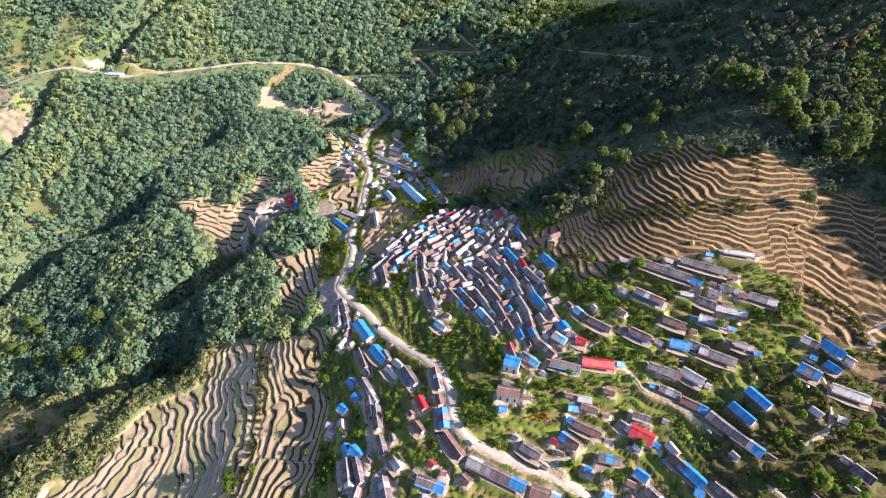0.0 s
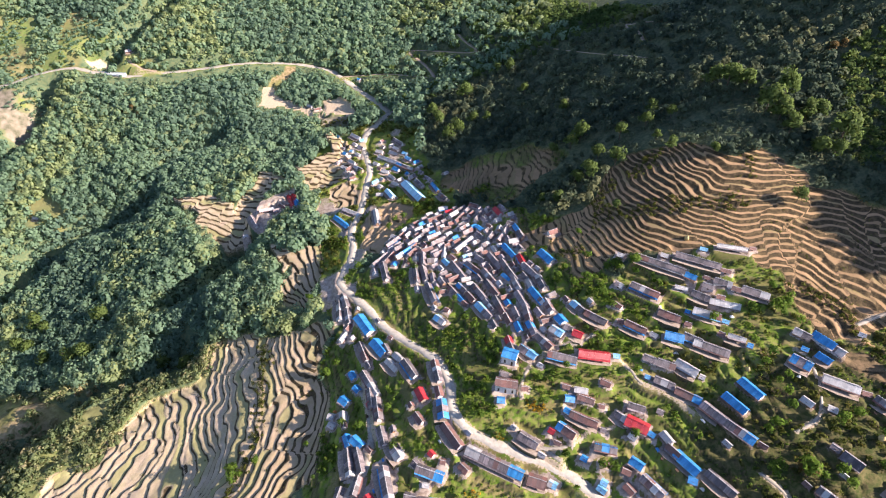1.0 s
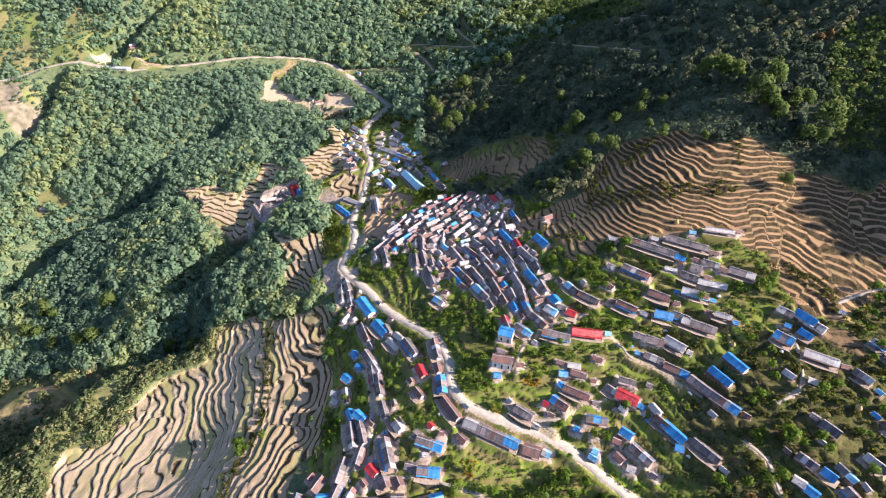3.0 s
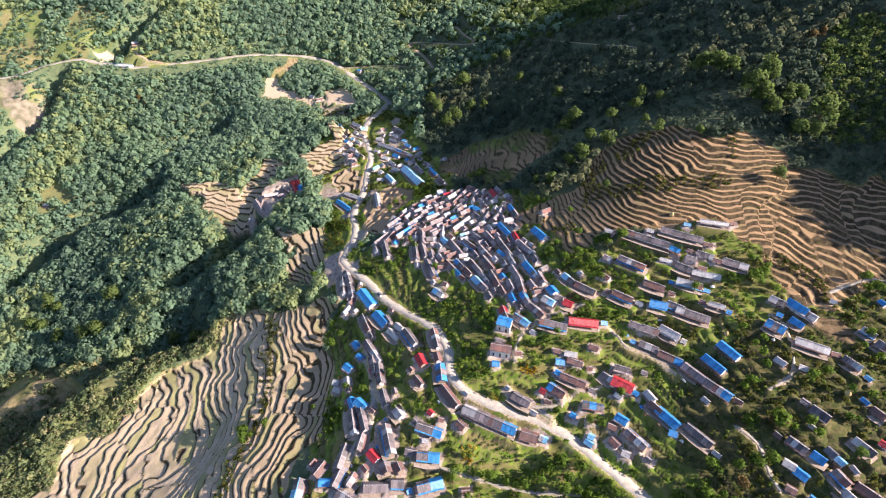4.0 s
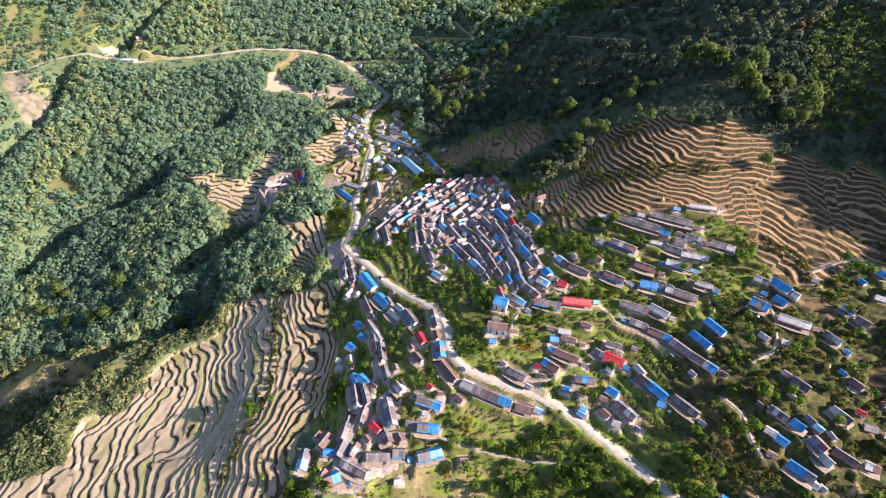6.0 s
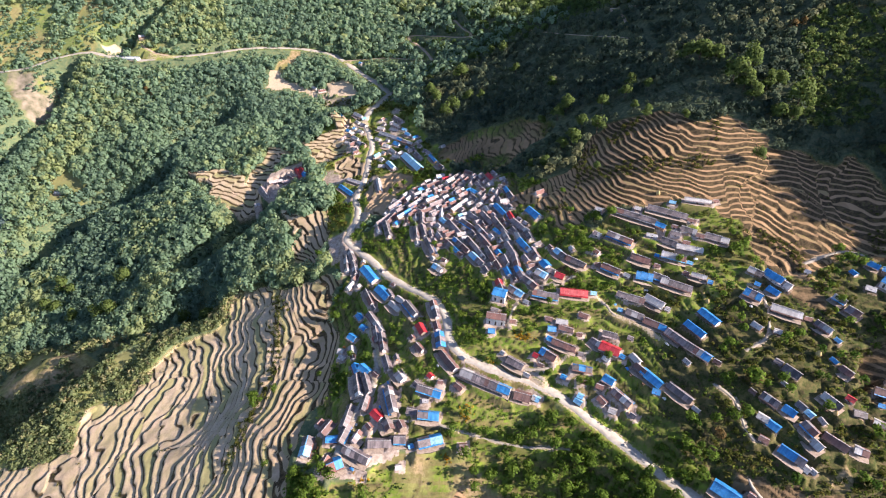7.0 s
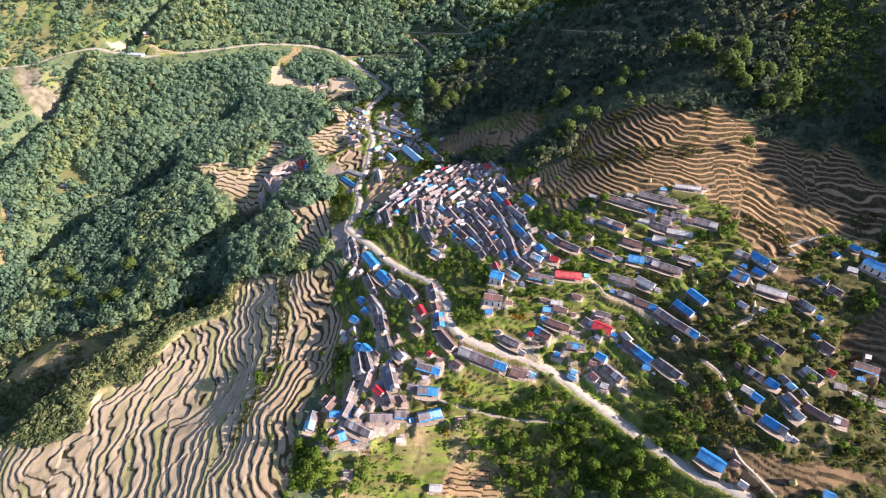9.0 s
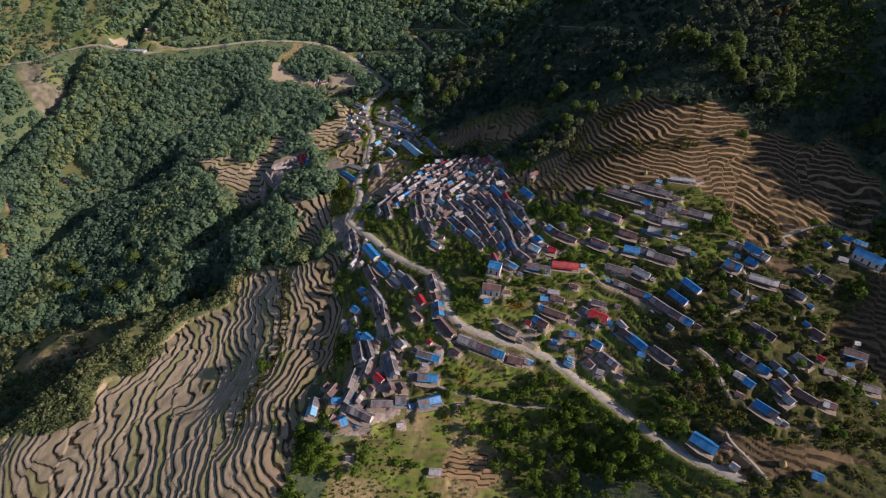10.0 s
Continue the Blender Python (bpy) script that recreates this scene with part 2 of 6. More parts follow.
def boxes_mesh(name, boxes, mats, slots=None):
    verts, faces, idx = [], [], []
    for i, q in enumerate(boxes):
        faces += [tuple(len(verts) + v for v in f) for f in BOX_FACES]
        idx += [slots[i] if slots else 0] * 6
        verts += q
    return mesh_of(name, verts, faces, mats, idx)


def quads_object(name, verts, mats, tint=None, slots=None, normals=None):
    """One mesh of loose quads from an (n, 4, 3) array."""
    n = len(verts)
    me = bpy.data.meshes.new(name)
    me.vertices.add(4 * n)
    me.vertices.foreach_set("co", verts.astype(np.float32).ravel())
    me.loops.add(4 * n)
    me.loops.foreach_set("vertex_index", np.arange(4 * n, dtype=np.int32))
    me.polygons.add(n)
    me.polygons.foreach_set("loop_start", np.arange(0, 4 * n, 4, dtype=np.int32))
    for m in mats:
        me.materials.append(m)
    if slots is not None:
        me.polygons.foreach_set("material_index", slots.astype(np.int32))
    if tint is not None:
        at = me.attributes.new("tint", "FLOAT", "POINT")
        at.data.foreach_set("value", np.repeat(tint, 4).astype(np.float32))
    me.update(calc_edges=True)
    if normals is not None:
        me.polygons.foreach_set("use_smooth", np.ones(n, bool))
        me.normals_split_custom_set_from_vertices(np.repeat(normals, 4, 0).astype(np.float32))
    return me


def flat_normals(q):
    """The face normals of an (n, 4, 3) array of quads."""
    w = np.cross(q[:, 1] - q[:, 0], q[:, 2] - q[:, 0])
    return w / np.maximum(np.linalg.norm(w, axis=1), 1e-9)[:, None]


# ---- lie of the land ----
BROAD = [
    [-110, -140, -152, -101, -42, 10, 18, 14, 0, 12, 39],
    [-95, -135, -159, -114, -71, -30, -16, 9, 29, 69, 118],
    [-85, -130, -163, -124, -73, -32, -4, 33, 69, 136, 204],
    [-60, -105, -143, -104, -56, -20, 17, 85, 145, 219, 289],
    [-15, -62, -96, -72, -36, -11, 27, 102, 186, 273, 357],
    [20, 5, -4, -2, -24, -13, 48, 133, 226, 320, 411],
    [100, 83, 78, 87, 55, 44, 98, 183, 274, 367, 460],
    [179, 167, 160, 158, 140, 132, 167, 238, 323, 414, 507],
]
LOCAL = [
    [3, -4, -6, -6, -13, -38, -50, -48, -31, -21, -26, -28],
    [12, 3, -2, 0, 8, -2, -13, -9, 6, 6, -8, -11],
    [19, 12, 3, -5, 1, 16, 22, 10, 4, 8, 10, 2],
    [13, 14, 6, 4, 8, 16, 23, 26, 20, 11, 4, -9],
    [0, 4, 4, 11, 22, 23, 13, 15, 31, 26, 4, -16],
    [1, 3, 5, 7, 9, 12, 8, 8, 16, 22, 10, -3],
    [9, 7, 6, 0, -3, -2, -3, 5, 9, 10, 4, -4],
    [10, 6, 2, -1, -2, -13, -18, -4, 3, 0, -3, -8],
]
WEST_TERRACES = [(-302, 137), (-255, 128), (-241, 136), (-249, 157), (-222, 176), (-209, 212), (-170, 230), (-163, 255), (-137, 260), (-115, 249), (-82, 253), (-71, 198), (-64, 161), (-65, 134), (-76, 126), (-77, 110), (-79, 97), (-79, 75), (-100, 40), (-330, 60)]
EAST_TERRACES = [(41, 294), (83, 307), (102, 306), (129, 335), (165, 330), (186, 316), (211, 303), (233, 279), (283, 263), (297, 228), (277, 186), (253, 201), (226, 183), (192, 177), (193, 199), (197, 231), (166, 242), (132, 246), (111, 255), (87, 241), (68, 276)]
GULLY_TERRACES = [(-1, 423), (32, 435), (74, 411), (97, 375), (65, 350), (38, 352), (-1, 398)]
RIVER_TERRACES = [(-275, 451), (-238, 448), (-205, 433), (-185, 411), (-177, 387), (-196, 379), (-230, 400), (-245, 422)]
HAMLET_TERRACES = [(-157, 478), (-135, 485), (-114, 491), (-126, 522), (-115, 526), (-88, 498), (-86, 456), (-94, 441), (-105, 434), (-128, 422), (-140, 451)]
GORGE_TERRACES = [(-130, 300), (-130, 321), (-140, 334), (-140, 350), (-124, 343), (-94, 343), (-89, 303), (-90, 269), (-126, 288)]
BARLEY_FIELDS = [(-64, 372), (-47, 389), (-29, 378), (-31, 350), (-46, 316), (-64, 325)]
SOUTH_EAST_TERRACES = [(148, 80), (158, 80), (170, 74), (184, 72), (200, 68), (206, 54), (165, 50), (150, 56)]
LOWER_EAST_TERRACES = [(212, 256), (220, 258), (233, 247), (249, 231), (252, 205), (247, 198), (221, 191), (220, 176), (208, 181), (190, 203), (203, 224), (212, 240)]
FAR_EAST_TERRACES = [(222, 118), (228, 140), (262, 160), (312, 165), (312, 85), (240, 95), (218, 105)]
BOULDER_BED = [(-400, 656), (-414, 652), (-428, 645), (-424, 640), (-408, 647)]
QUARRY = [(-222, 601), (-218, 614), (-204, 618), (-191, 611), (-175, 607), (-161, 598), (-153, 577), (-153, 564), (-164, 576), (-177, 593), (-195, 600), (-208, 594)]
PIT_SAND = [(-137, 601), (-125, 598), (-98, 577), (-97, 568), (-140, 576)]
PIT_RUBBLE = [(-145, 576), (-98, 568), (-90, 549), (-119, 551), (-140, 558)]
LANDSLIDE = [(-209, 617), (-206, 633), (-197, 651), (-180, 652), (-184, 637), (-193, 618)]
RIVER_CLIFF = [(-530, 602), (-500, 607), (-478, 600), (-478, 578), (-492, 558), (-512, 562), (-530, 582)]
RIVER_BANK = [(-505, 444), (-490, 442), (-475, 413), (-472, 392), (-460, 377), (-459, 358), (-466, 357)]
DRY_SPUR = [(-378, 215), (-375, 238), (-368, 259), (-356, 266), (-321, 255), (-298, 244), (-270, 236), (-290, 226), (-312, 218), (-332, 212), (-348, 207), (-366, 204)]
CLIFF_MEADOW = [(-467, 485), (-425, 492), (-399, 475), (-412, 452), (-440, 453), (-461, 468)]
TOWN_YARD = [(-106, 527), (-88, 531), (-78, 496), (-84, 486), (-100, 511)]
MEADOW = [(-56, 94), (4, 104), (26, 91), (70, 77), (69, 68), (75, 40), (-66, 40), (-63, 70)]
VILLAGE = [(-55, 290), (-9, 361), (44, 347), (88, 302), (105, 237), (181, 247), (225, 203), (258, 192), (310, 195), (300, 60), (250, 30), (125, 35), (71, 127), (7, 129), (3, 111), (-65, 100), (-69, 181), (-80, 286)]
GARDENS = [(-1, 117), (8, 136), (31, 128), (60, 125), (72, 114), (98, 92), (121, 70), (134, 58), (66, 68), (26, 91), (2, 104)]
RIVER_FAN = [(-201, 420), (-201, 443), (-190, 472), (-153, 457), (-165, 437), (-173, 413), (-190, 412)]
COMPOUND = [(-185, 421), (-164, 422), (-143, 436), (-134, 418), (-155, 393), (-168, 380), (-177, 392)]
SOUTH_STRIPES = [(10, 87), (28, 87), (31, 74), (8, 75)]
BRIGHT_SLOPE = [(278, 368), (302, 386), (337, 360), (316, 291), (286, 288), (256, 289)]
LOWER_BANK = [(-83, 100), (-69, 100), (-61, 96), (-57, 84), (-58, 73), (-81, 74), (-62, 45), (-100, 45)]
THRESHING = [(183, 82), (196, 82), (197, 75), (186, 74), (182, 77)]
SUNNY_BANK = [(-403, 636), (-385, 653), (-342, 637), (-355, 631), (-391, 628)]
TOWN_FIELDS = [(-110, 426), (-82, 442), (-71, 419), (-77, 399), (-98, 405)]
SCHOOL_FIELD = [(197, 169), (209, 174), (219, 165), (213, 156), (201, 162)]
PLAZA = [(-38, 138), (-31, 140), (-25, 123), (-29, 118), (-36, 124)]
COURT = [(-42, 105), (-18, 106), (-17, 100), (-28, 98), (-39, 99)]
LOWER_COURT = [(-57, 102), (-51, 104), (-39, 97), (-43, 93), (-55, 96)]
SHADED_SOIL_SLOPE = [(137, 154), (185, 182), (217, 177), (252, 195), (275, 184), (320, 190), (310, 40), (150, 30), (150, 55), (131, 87), (116, 110)]
HAMLET_LAND = [(-127, 514), (-93, 542), (-51, 544), (-20, 491), (-10, 441), (8, 387), (7, 342), (-29, 339), (-58, 324), (-61, 262), (-79, 256), (-89, 288), (-96, 362), (-116, 403), (-135, 462)]
OPPOSITE_BANK = [(-582, 688), (-437, 694), (-408, 672), (-419, 651), (-447, 638), (-498, 625), (-557, 606)]
MAIN_ROAD = [(150, 55), (133, 65), (122, 74), (111, 84), (99, 96), (89, 106), (78, 116), (70, 124), (61, 131), (48, 137), (35, 142), (22, 148), (12, 155), (5, 167), (5, 177), (2, 188), (-3, 199), (-13, 209), (-26, 221), (-39, 235), (-51, 252), (-63, 266), (-73, 280), (-73, 295), (-70, 309), (-71, 328), (-76, 351), (-73, 382), (-72, 408), (-72, 434), (-71, 451), (-77, 476), (-85, 505)]
UPPER_ROAD = [(-85, 505), (-81, 523), (-70, 542), (-59, 560), (-61, 562), (-75, 584), (-92, 605), (-108, 622), (-123, 637), (-140, 649), (-164, 654), (-186, 656), (-223, 653), (-251, 648), (-279, 640), (-314, 632), (-349, 627), (-381, 623), (-397, 626), (-419, 628), (-438, 633), (-453, 634), (-474, 629), (-497, 622), (-512, 613), (-532, 608), (-556, 602)]
TRACK_A = [(-121, 638), (-94, 637), (-64, 632), (-33, 616), (-8, 600)]
TRACK_B = [(-8, 600), (-20, 629), (-40, 660), (-11, 649), (39, 616), (29, 639), (18, 662)]
TRACK_C = [(102, 570), (123, 541), (155, 497), (180, 463)]
TRACK_D = [(207, 527), (188, 547), (182, 545), (186, 523), (184, 491)]
TRACK_E = [(-344, 629), (-369, 635), (-386, 648)]
PATH_A = [(42, 167), (43, 175), (47, 183), (56, 190), (64, 196), (77, 196), (89, 203)]
PATH_B = [(45, 144), (52, 142), (65, 143), (74, 148), (91, 151)]
PATH_C = [(52, 142), (59, 136)]
PATH_D = [(95, 185), (102, 178), (105, 171), (120, 161), (124, 155), (132, 148)]
PATH_E = [(-56, 103), (-53, 112), (-50, 123), (-46, 131), (-40, 142), (-38.5, 157), (-40, 169), (-44, 182), (-50, 192)]
PATH_F = [(-29, 120), (-4, 117), (17, 111), (39, 105), (70, 101)]
PATH_G = [(160, 53), (156, 61), (150, 71), (149, 77)]
PATH_H = [(146, 122), (153, 112), (153, 98), (155, 91)]
PATH_I = [(167, 137), (182, 146), (189, 169), (185, 180)]
PATH_J = [(220, 190), (234, 195), (249, 198), (257, 193)]
SPUR_CREST = [(-345, 181), (-310, 182), (-283, 189), (-259, 206), (-234, 230), (-201, 247), (-176, 256)]
GULLIES = [
    [(-438, 385), (-419, 416), (-389, 445), (-358, 457), (-317, 464)],
    [(-307, 526), (-289, 541), (-264, 552)],
    [(-335, 170), (-309, 183), (-285, 216), (-265, 240), (-230, 252), (-194, 261)],
    [(-535, 455), (-522, 495), (-508, 527), (-490, 555), (-476, 582), (-468, 612)],
    [(-414, 325), (-350, 325), (-266, 281)],
    [(-225, 329), (-195, 347), (-185, 376)],
    [(-330, 748), (-362, 706), (-379, 692), (-391, 676), (-402, 658), (-422, 643)],
    [(-143, 279), (-186, 336)],
]
SPUR = [(-306, 139), (-372, 205), (-340, 208), (-291, 209), (-265, 213), (-240, 219), (-215, 235), (-185, 247), (-166, 256), (-150, 250), (-165, 231), (-202, 225), (-213, 211), (-209, 191), (-220, 169), (-239, 158), (-248, 152), (-239, 135), (-257, 126)]
WEST_DRAIN = [(-124, 105), (-119, 126), (-115, 145), (-112, 166), (-112, 192), (-118, 219), (-125, 245)]
THICKET = [(24, 90), (37, 112), (62, 118), (84, 103), (106, 84), (125, 62), (132, 52), (70, 52), (45, 62)]


def spline(u):
    return ((1 - u) ** 3 / 6, (3 * u ** 3 - 6 * u ** 2 + 4) / 6, (-3 * u ** 3 + 3 * u ** 2 + 3 * u + 1) / 6, u ** 3 / 6)


def surface(table, x, y, x0, dx, y0, dy, hold):
    """A smooth surface over a coarse table of heights; hold: keep the rim's height outside it."""
    c = np.array(table, float)
    if not hold:
        c = np.pad(c, 3)
        x0, y0 = x0 - 3 * dx, y0 - 3 * dy
    fx, fy = np.clip((x - x0) / dx, 1, c.shape[1] - 2 - 1e-6), np.clip((y - y0) / dy, 1, c.shape[0] - 2 - 1e-6)
    ix, iy = fx.astype(int), fy.astype(int)
    wx, wy = spline(fx - ix), spline(fy - iy)
    return sum(wx[a] * wy[b] * c[iy - 1 + b, ix - 1 + a] for a in range(4) for b in range(4))


def value_noise(x, y, size, seed=0):
    u, v = x / size, y / size
    i, j = np.floor(u).astype(np.int64), np.floor(v).astype(np.int64)
    u, v = u - i, v - j
    u, v = u * u * (3 - 2 * u), v * v * (3 - 2 * v)

    def corner(a, b):
        h = (a * 374761393 + b * 668265263 + seed * 974634777) & 0x7FFFFFFF
        h = ((h ^ (h >> 13)) * 1274126177) & 0x7FFFFFFF
        return ((h ^ (h >> 16)) & 0xFFFF) / 65535.0
    return (corner(i, j) * (1 - u) + corner(i + 1, j) * u) * (1 - v) + (corner(i, j + 1) * (1 - u) + corner(i + 1, j + 1) * u) * v


def land(x, y):
    """Height of the bare hillside, before it was terraced or built on."""
    x, y = np.asarray(x, float), np.asarray(y, float)
    yy = np.maximum(y, 45.0)
    z = surface(BROAD, x, yy, -720.0, 132.0, 0.0, 120.0, True) + surface(LOCAL, x, yy, -300.0, 54.0, 40.0, 58.0, False)
    for d, grade in ((np.maximum(0, x - 468), 0.5), (np.maximum(0, -588 - x), 0.5), (np.maximum(0, y - 720), 0.55), (np.maximum(0, 45 - y), -0.25)):
        z = z + grade * 700 * (1 - np.exp(-d / 700))
    # an unseen wooded ridge, added beyond the east fields to keep morning sun off
    crest = np.interp(y, [-40, 40, 70, 90, 104, 118, 140, 165, 182, 205, 226, 244, 290, 340, 420], [20, 70, 86, 95, 104, 105, 98, 99, 109, 129, 146, 154, 153, 149, 148])
    crest = crest + 24 * (value_noise(x, y, 34, 5) - 0.5) + 20 * (value_noise(x, y, 10, 6) - 0.5)
    z = np.maximum(z, crest - 0.95 * np.abs(x - 400) * (x < 400) - 0.5 * np.abs(x - 400) * (x >= 400))
    # a shallow drain runs down through the west fields
    best = np.full(z.shape, 1e9)
    for px, py in smooth_line(WEST_DRAIN, 7.0):
        best = np.minimum(best, (x - px) ** 2 + (y - py) ** 2)
    z = z - 0.9 * np.exp(-best / (2 * 7.0 ** 2))
    # the west fields lie flatter below the village bank
    stretch = np.clip((y - 105) / 30, 0, 1) * np.clip((250 - y) / 30, 0, 1)
    z = z + stretch * (4.5 * np.exp(-((x + 118) / 22) ** 2) - 1.8 * np.exp(-((x + 76) / 10) ** 2))
    # the shoulders of the east village
    z = z + 4.2 * np.exp(-((x - 172) / 45) ** 2 - ((y - 152) / 50) ** 2) + 1.8 * np.exp(-((x - 80) / 45) ** 2 - ((y - 185) / 45) ** 2)
    # the slope eases off towards the ridge top
    z = z - 0.32 * np.maximum(0, x + 0.75 * y - 532) * np.clip((y - 470) / 90, 0, 1) * np.clip(x / 40, 0, 1)
    return z


def inside(poly, x, y):
    p = np.array(poly, float)
    ok = np.zeros(x.shape, bool)
    for (ax, ay), (bx, by) in zip(p, np.roll(p, -1, 0)):
        cross = (ay > y) != (by > y)
        with np.errstate(divide="ignore", invalid="ignore"):
            ok ^= cross & (x < (bx - ax) * (y - ay) / (by - ay) + ax)
    return ok


def smooth_line(points, step=2.0):
    """A curve through the points, at even steps."""
    p = np.array(points, float)
    p = np.vstack([2 * p[0] - p[1], p, 2 * p[-1] - p[-2]])
    out = []
    for i in range(1, len(p) - 2):
        n = max(2, int(np.hypot(*(p[i + 1] - p[i])) / step))
        u = np.linspace(0, 1, n, endpoint=False)[:, None]
        a, b, c, d = p[i - 1:i + 3]
        out.append(0.5 * (2 * b + (c - a) * u + (2 * a - 5 * b + 4 * c - d) * u ** 2 + (3 * b - a - 3 * c + d) * u ** 3))
    return np.vstack(out + [p[-2:-1]])


WAYS = [(MAIN_ROAD, 5.5, "road"), (UPPER_ROAD, 7.4, "road"), (TRACK_A, 2.6, "track"), (TRACK_B, 4.0, "track"), (TRACK_C, 2.4, "track"), (TRACK_D, 3.6, "track"), (TRACK_E, 4.5, "track"),
        (PATH_A, 2.0, "path"), (PATH_B, 1.8, "path"), (PATH_C, 2.2, "path"), (PATH_D, 1.8, "path"), (PATH_E, 4.4, "path"), (PATH_F, 1.6, "path"), (PATH_G, 1.6, "path"),
        (PATH_H, 1.8, "path"), (PATH_I, 1.6, "path"), (PATH_J, 2.0, "path")]
LINES = []
for points, width, kind in WAYS:
    xy = smooth_line(points)
    z = land(xy[:, 0], xy[:, 1])
    pad = np.pad(z, 8, mode="edge")
    z = np.convolve(pad, np.ones(17) / 17, "valid")
    LINES.append((xy, z, width, kind))

# every building's place: x, y, turn, length, width, roof colours, porch, storeys
HOUSES = []


def house(x, y, turn, length, width, roof, porch="", storeys=0):
    HOUSES.append((x, y, turn, length * 1.03, width * (0.88 if width > 4.2 else 0.94), roof, porch, storeys))


# upper hamlet by the road
house(-53.4, 464.4, -36, 25.7, 4, "w")
house(-49.1, 474.2, -37, 10.3, 3.2, "w")
house(-45.2, 491.3, -50, 15.3, 4, "s")
house(-36, 448.7, -38, 20.6, 4, "bgw")
house(-25.7, 398.9, -60, 33, 9.9, "ll")
house(-47.2, 403, -61, 14.2, 5.6, "l")
house(-55.8, 365, -79, 21.8, 4, "w")
house(-87.1, 370.5, -48, 21, 5.6, "b")
house(-80.4, 384.3, -32, 18.1, 4, "w")
house(-82.4, 456.1, -44, 12.1, 4.8, "wg")
house(-86.4, 482.3, -45, 6.9, 4, "w")
house(-90.7, 468.9, -43, 9.3, 4, "w")
house(-92.7, 517.7, -45, 14.4, 4.8, "w")
house(-112.5, 522.9, -51, 8.8, 3.2, "b")
house(-20.9, 414.3, -62, 13.6, 4, "s")
house(-28.7, 429.8, 45, 8.5, 4, "wg")
house(-6.2, 397.1, -67, 14, 4, "b")
house(0.9, 375, -56, 10.1, 4, "g")
house(-47.5, 433.9, -53, 10.4, 3.2, "w")
house(-57.1, 407, -2, 6.7, 4, "w")
house(-142, 425.6, -60, 10.6, 4.8, "r")
house(-136.4, 414.9, 13, 5.7, 4.8, "b")
house(-147, 415.6, 23, 5.8, 4.8, "n")
house(-155.3, 409.4, 29, 7.7, 4.8, "s")
house(3.5, 423.8, 42, 4.5, 3.2, "w")
# old core, upper rows
house(-5.8, 341.2, 34, 13.2, 4.8, "nn")
house(5, 348.1, 22, 6.3, 4, "r")
house(11.9, 344.6, 47, 17.9, 4.8, "wg")
house(13.3, 334.3, 59, 13.1, 4, "n")
house(-0.1, 326.6, 34, 9.5, 4, "s")
house(-11.3, 325.7, 35, 10.7, 4, "s")
house(3.8, 323.8, 11, 6.6, 3.2, "n")
house(7.6, 329.6, 36, 8.1, 4, "n")
house(-19, 315.3, 51, 20.8, 4, "swg")
house(-26.6, 301.5, 48, 21.5, 4.8, "wbg")
house(-38.1, 316.7, 53, 14.1, 4, "ss")
house(-45.7, 296.9, 54, 16.3, 4, "s")
house(-38.9, 296.7, 65, 12.9, 4, "n")
house(-40.7, 281.4, -76, 18.8, 4.8, "gg")
house(-6.5, 315.3, 34, 11.5, 4, "s")
house(-3, 307.8, 36, 12.1, 4, "ss")
house(15.6, 299.5, 51, 20, 4.8, "wws")
house(9.6, 309.7, 38, 5.7, 3.2, "b")
house(1.4, 292.4, -94, 11.9, 3.2, "w")
house(-3.4, 292, 37, 7.6, 4, "s")
house(2.9, 281.3, -57, 7, 4, "c")
house(17.9, 286.4, 27, 8.3, 3.2, "cw")
house(28.1, 315.5, -50, 6.5, 4, "b")
house(26.3, 328.5, 69, 7.2, 4, "g")
house(16.6, 319.9, 43, 9, 4, "s")
house(22.2, 337.2, 55, 6.8, 4, "n")
house(35.3, 330.8, 43, 6.6, 4, "n")
house(42.5, 330.5, -67, 9.7, 4.8, "r")
house(45.9, 306.2, 67, 8.4, 4, "s")
house(53.6, 303.6, -74, 8.2, 4.8, "b")
house(35.1, 302.8, 64, 7.9, 4, "g")
house(31, 295.6, 37, 6.7, 4, "g")
house(-13.5, 287.9, -87, 13.6, 4, "s")
house(-12.1, 272.1, -78, 14.3, 4.8, "sg")
house(-7, 251.7, -73, 18.4, 4.8, "gs", porch="Lb")
house(-17.8, 272.2, -84, 17.8, 4, "g")
house(-1.3, 228.1, -46, 8.3, 5.6, "cw")
# old core, lower rows
house(11.1, 270.7, -64, 19, 4.8, "ss")
house(21.2, 271.3, -51, 13.8, 4.8, "gn")
house(7.7, 263.7, 31, 8.2, 4, "n")
house(16, 261.6, 13, 6.7, 4, "w")
house(13.1, 252.9, -57, 9.2, 4, "bg")
house(23.9, 245.9, -64, 15.4, 4.8, "gs")
house(26, 228.8, -58, 14.9, 5.6, "cs")
house(31.2, 259.8, -63, 15.5, 4.8, "ss")
house(32.3, 247.7, -65, 15.8, 4.8, "gn")
house(35.5, 230.9, -73, 15.4, 4.8, "gn")
house(36.2, 273.9, -66, 17.4, 4.8, "ss")
house(44.5, 260.9, -69, 22.1, 4.8, "ggs")
house(46.3, 282, -65, 14.7, 4.8, "bb")
house(53.1, 269.9, -77, 8.7, 4.8, "r")
house(42.2, 255.9, -54, 7.8, 3.2, "b")
house(47.7, 246.8, -75, 10.9, 4, "s")
house(48.9, 232.8, -73, 13.4, 4.8, "ss")
house(51.3, 218.7, -85, 13.3, 4.8, "sn")
house(57.3, 257, -60, 14.1, 4.8, "ss")
house(62.3, 243.6, -78, 12.2, 4.8, "g")
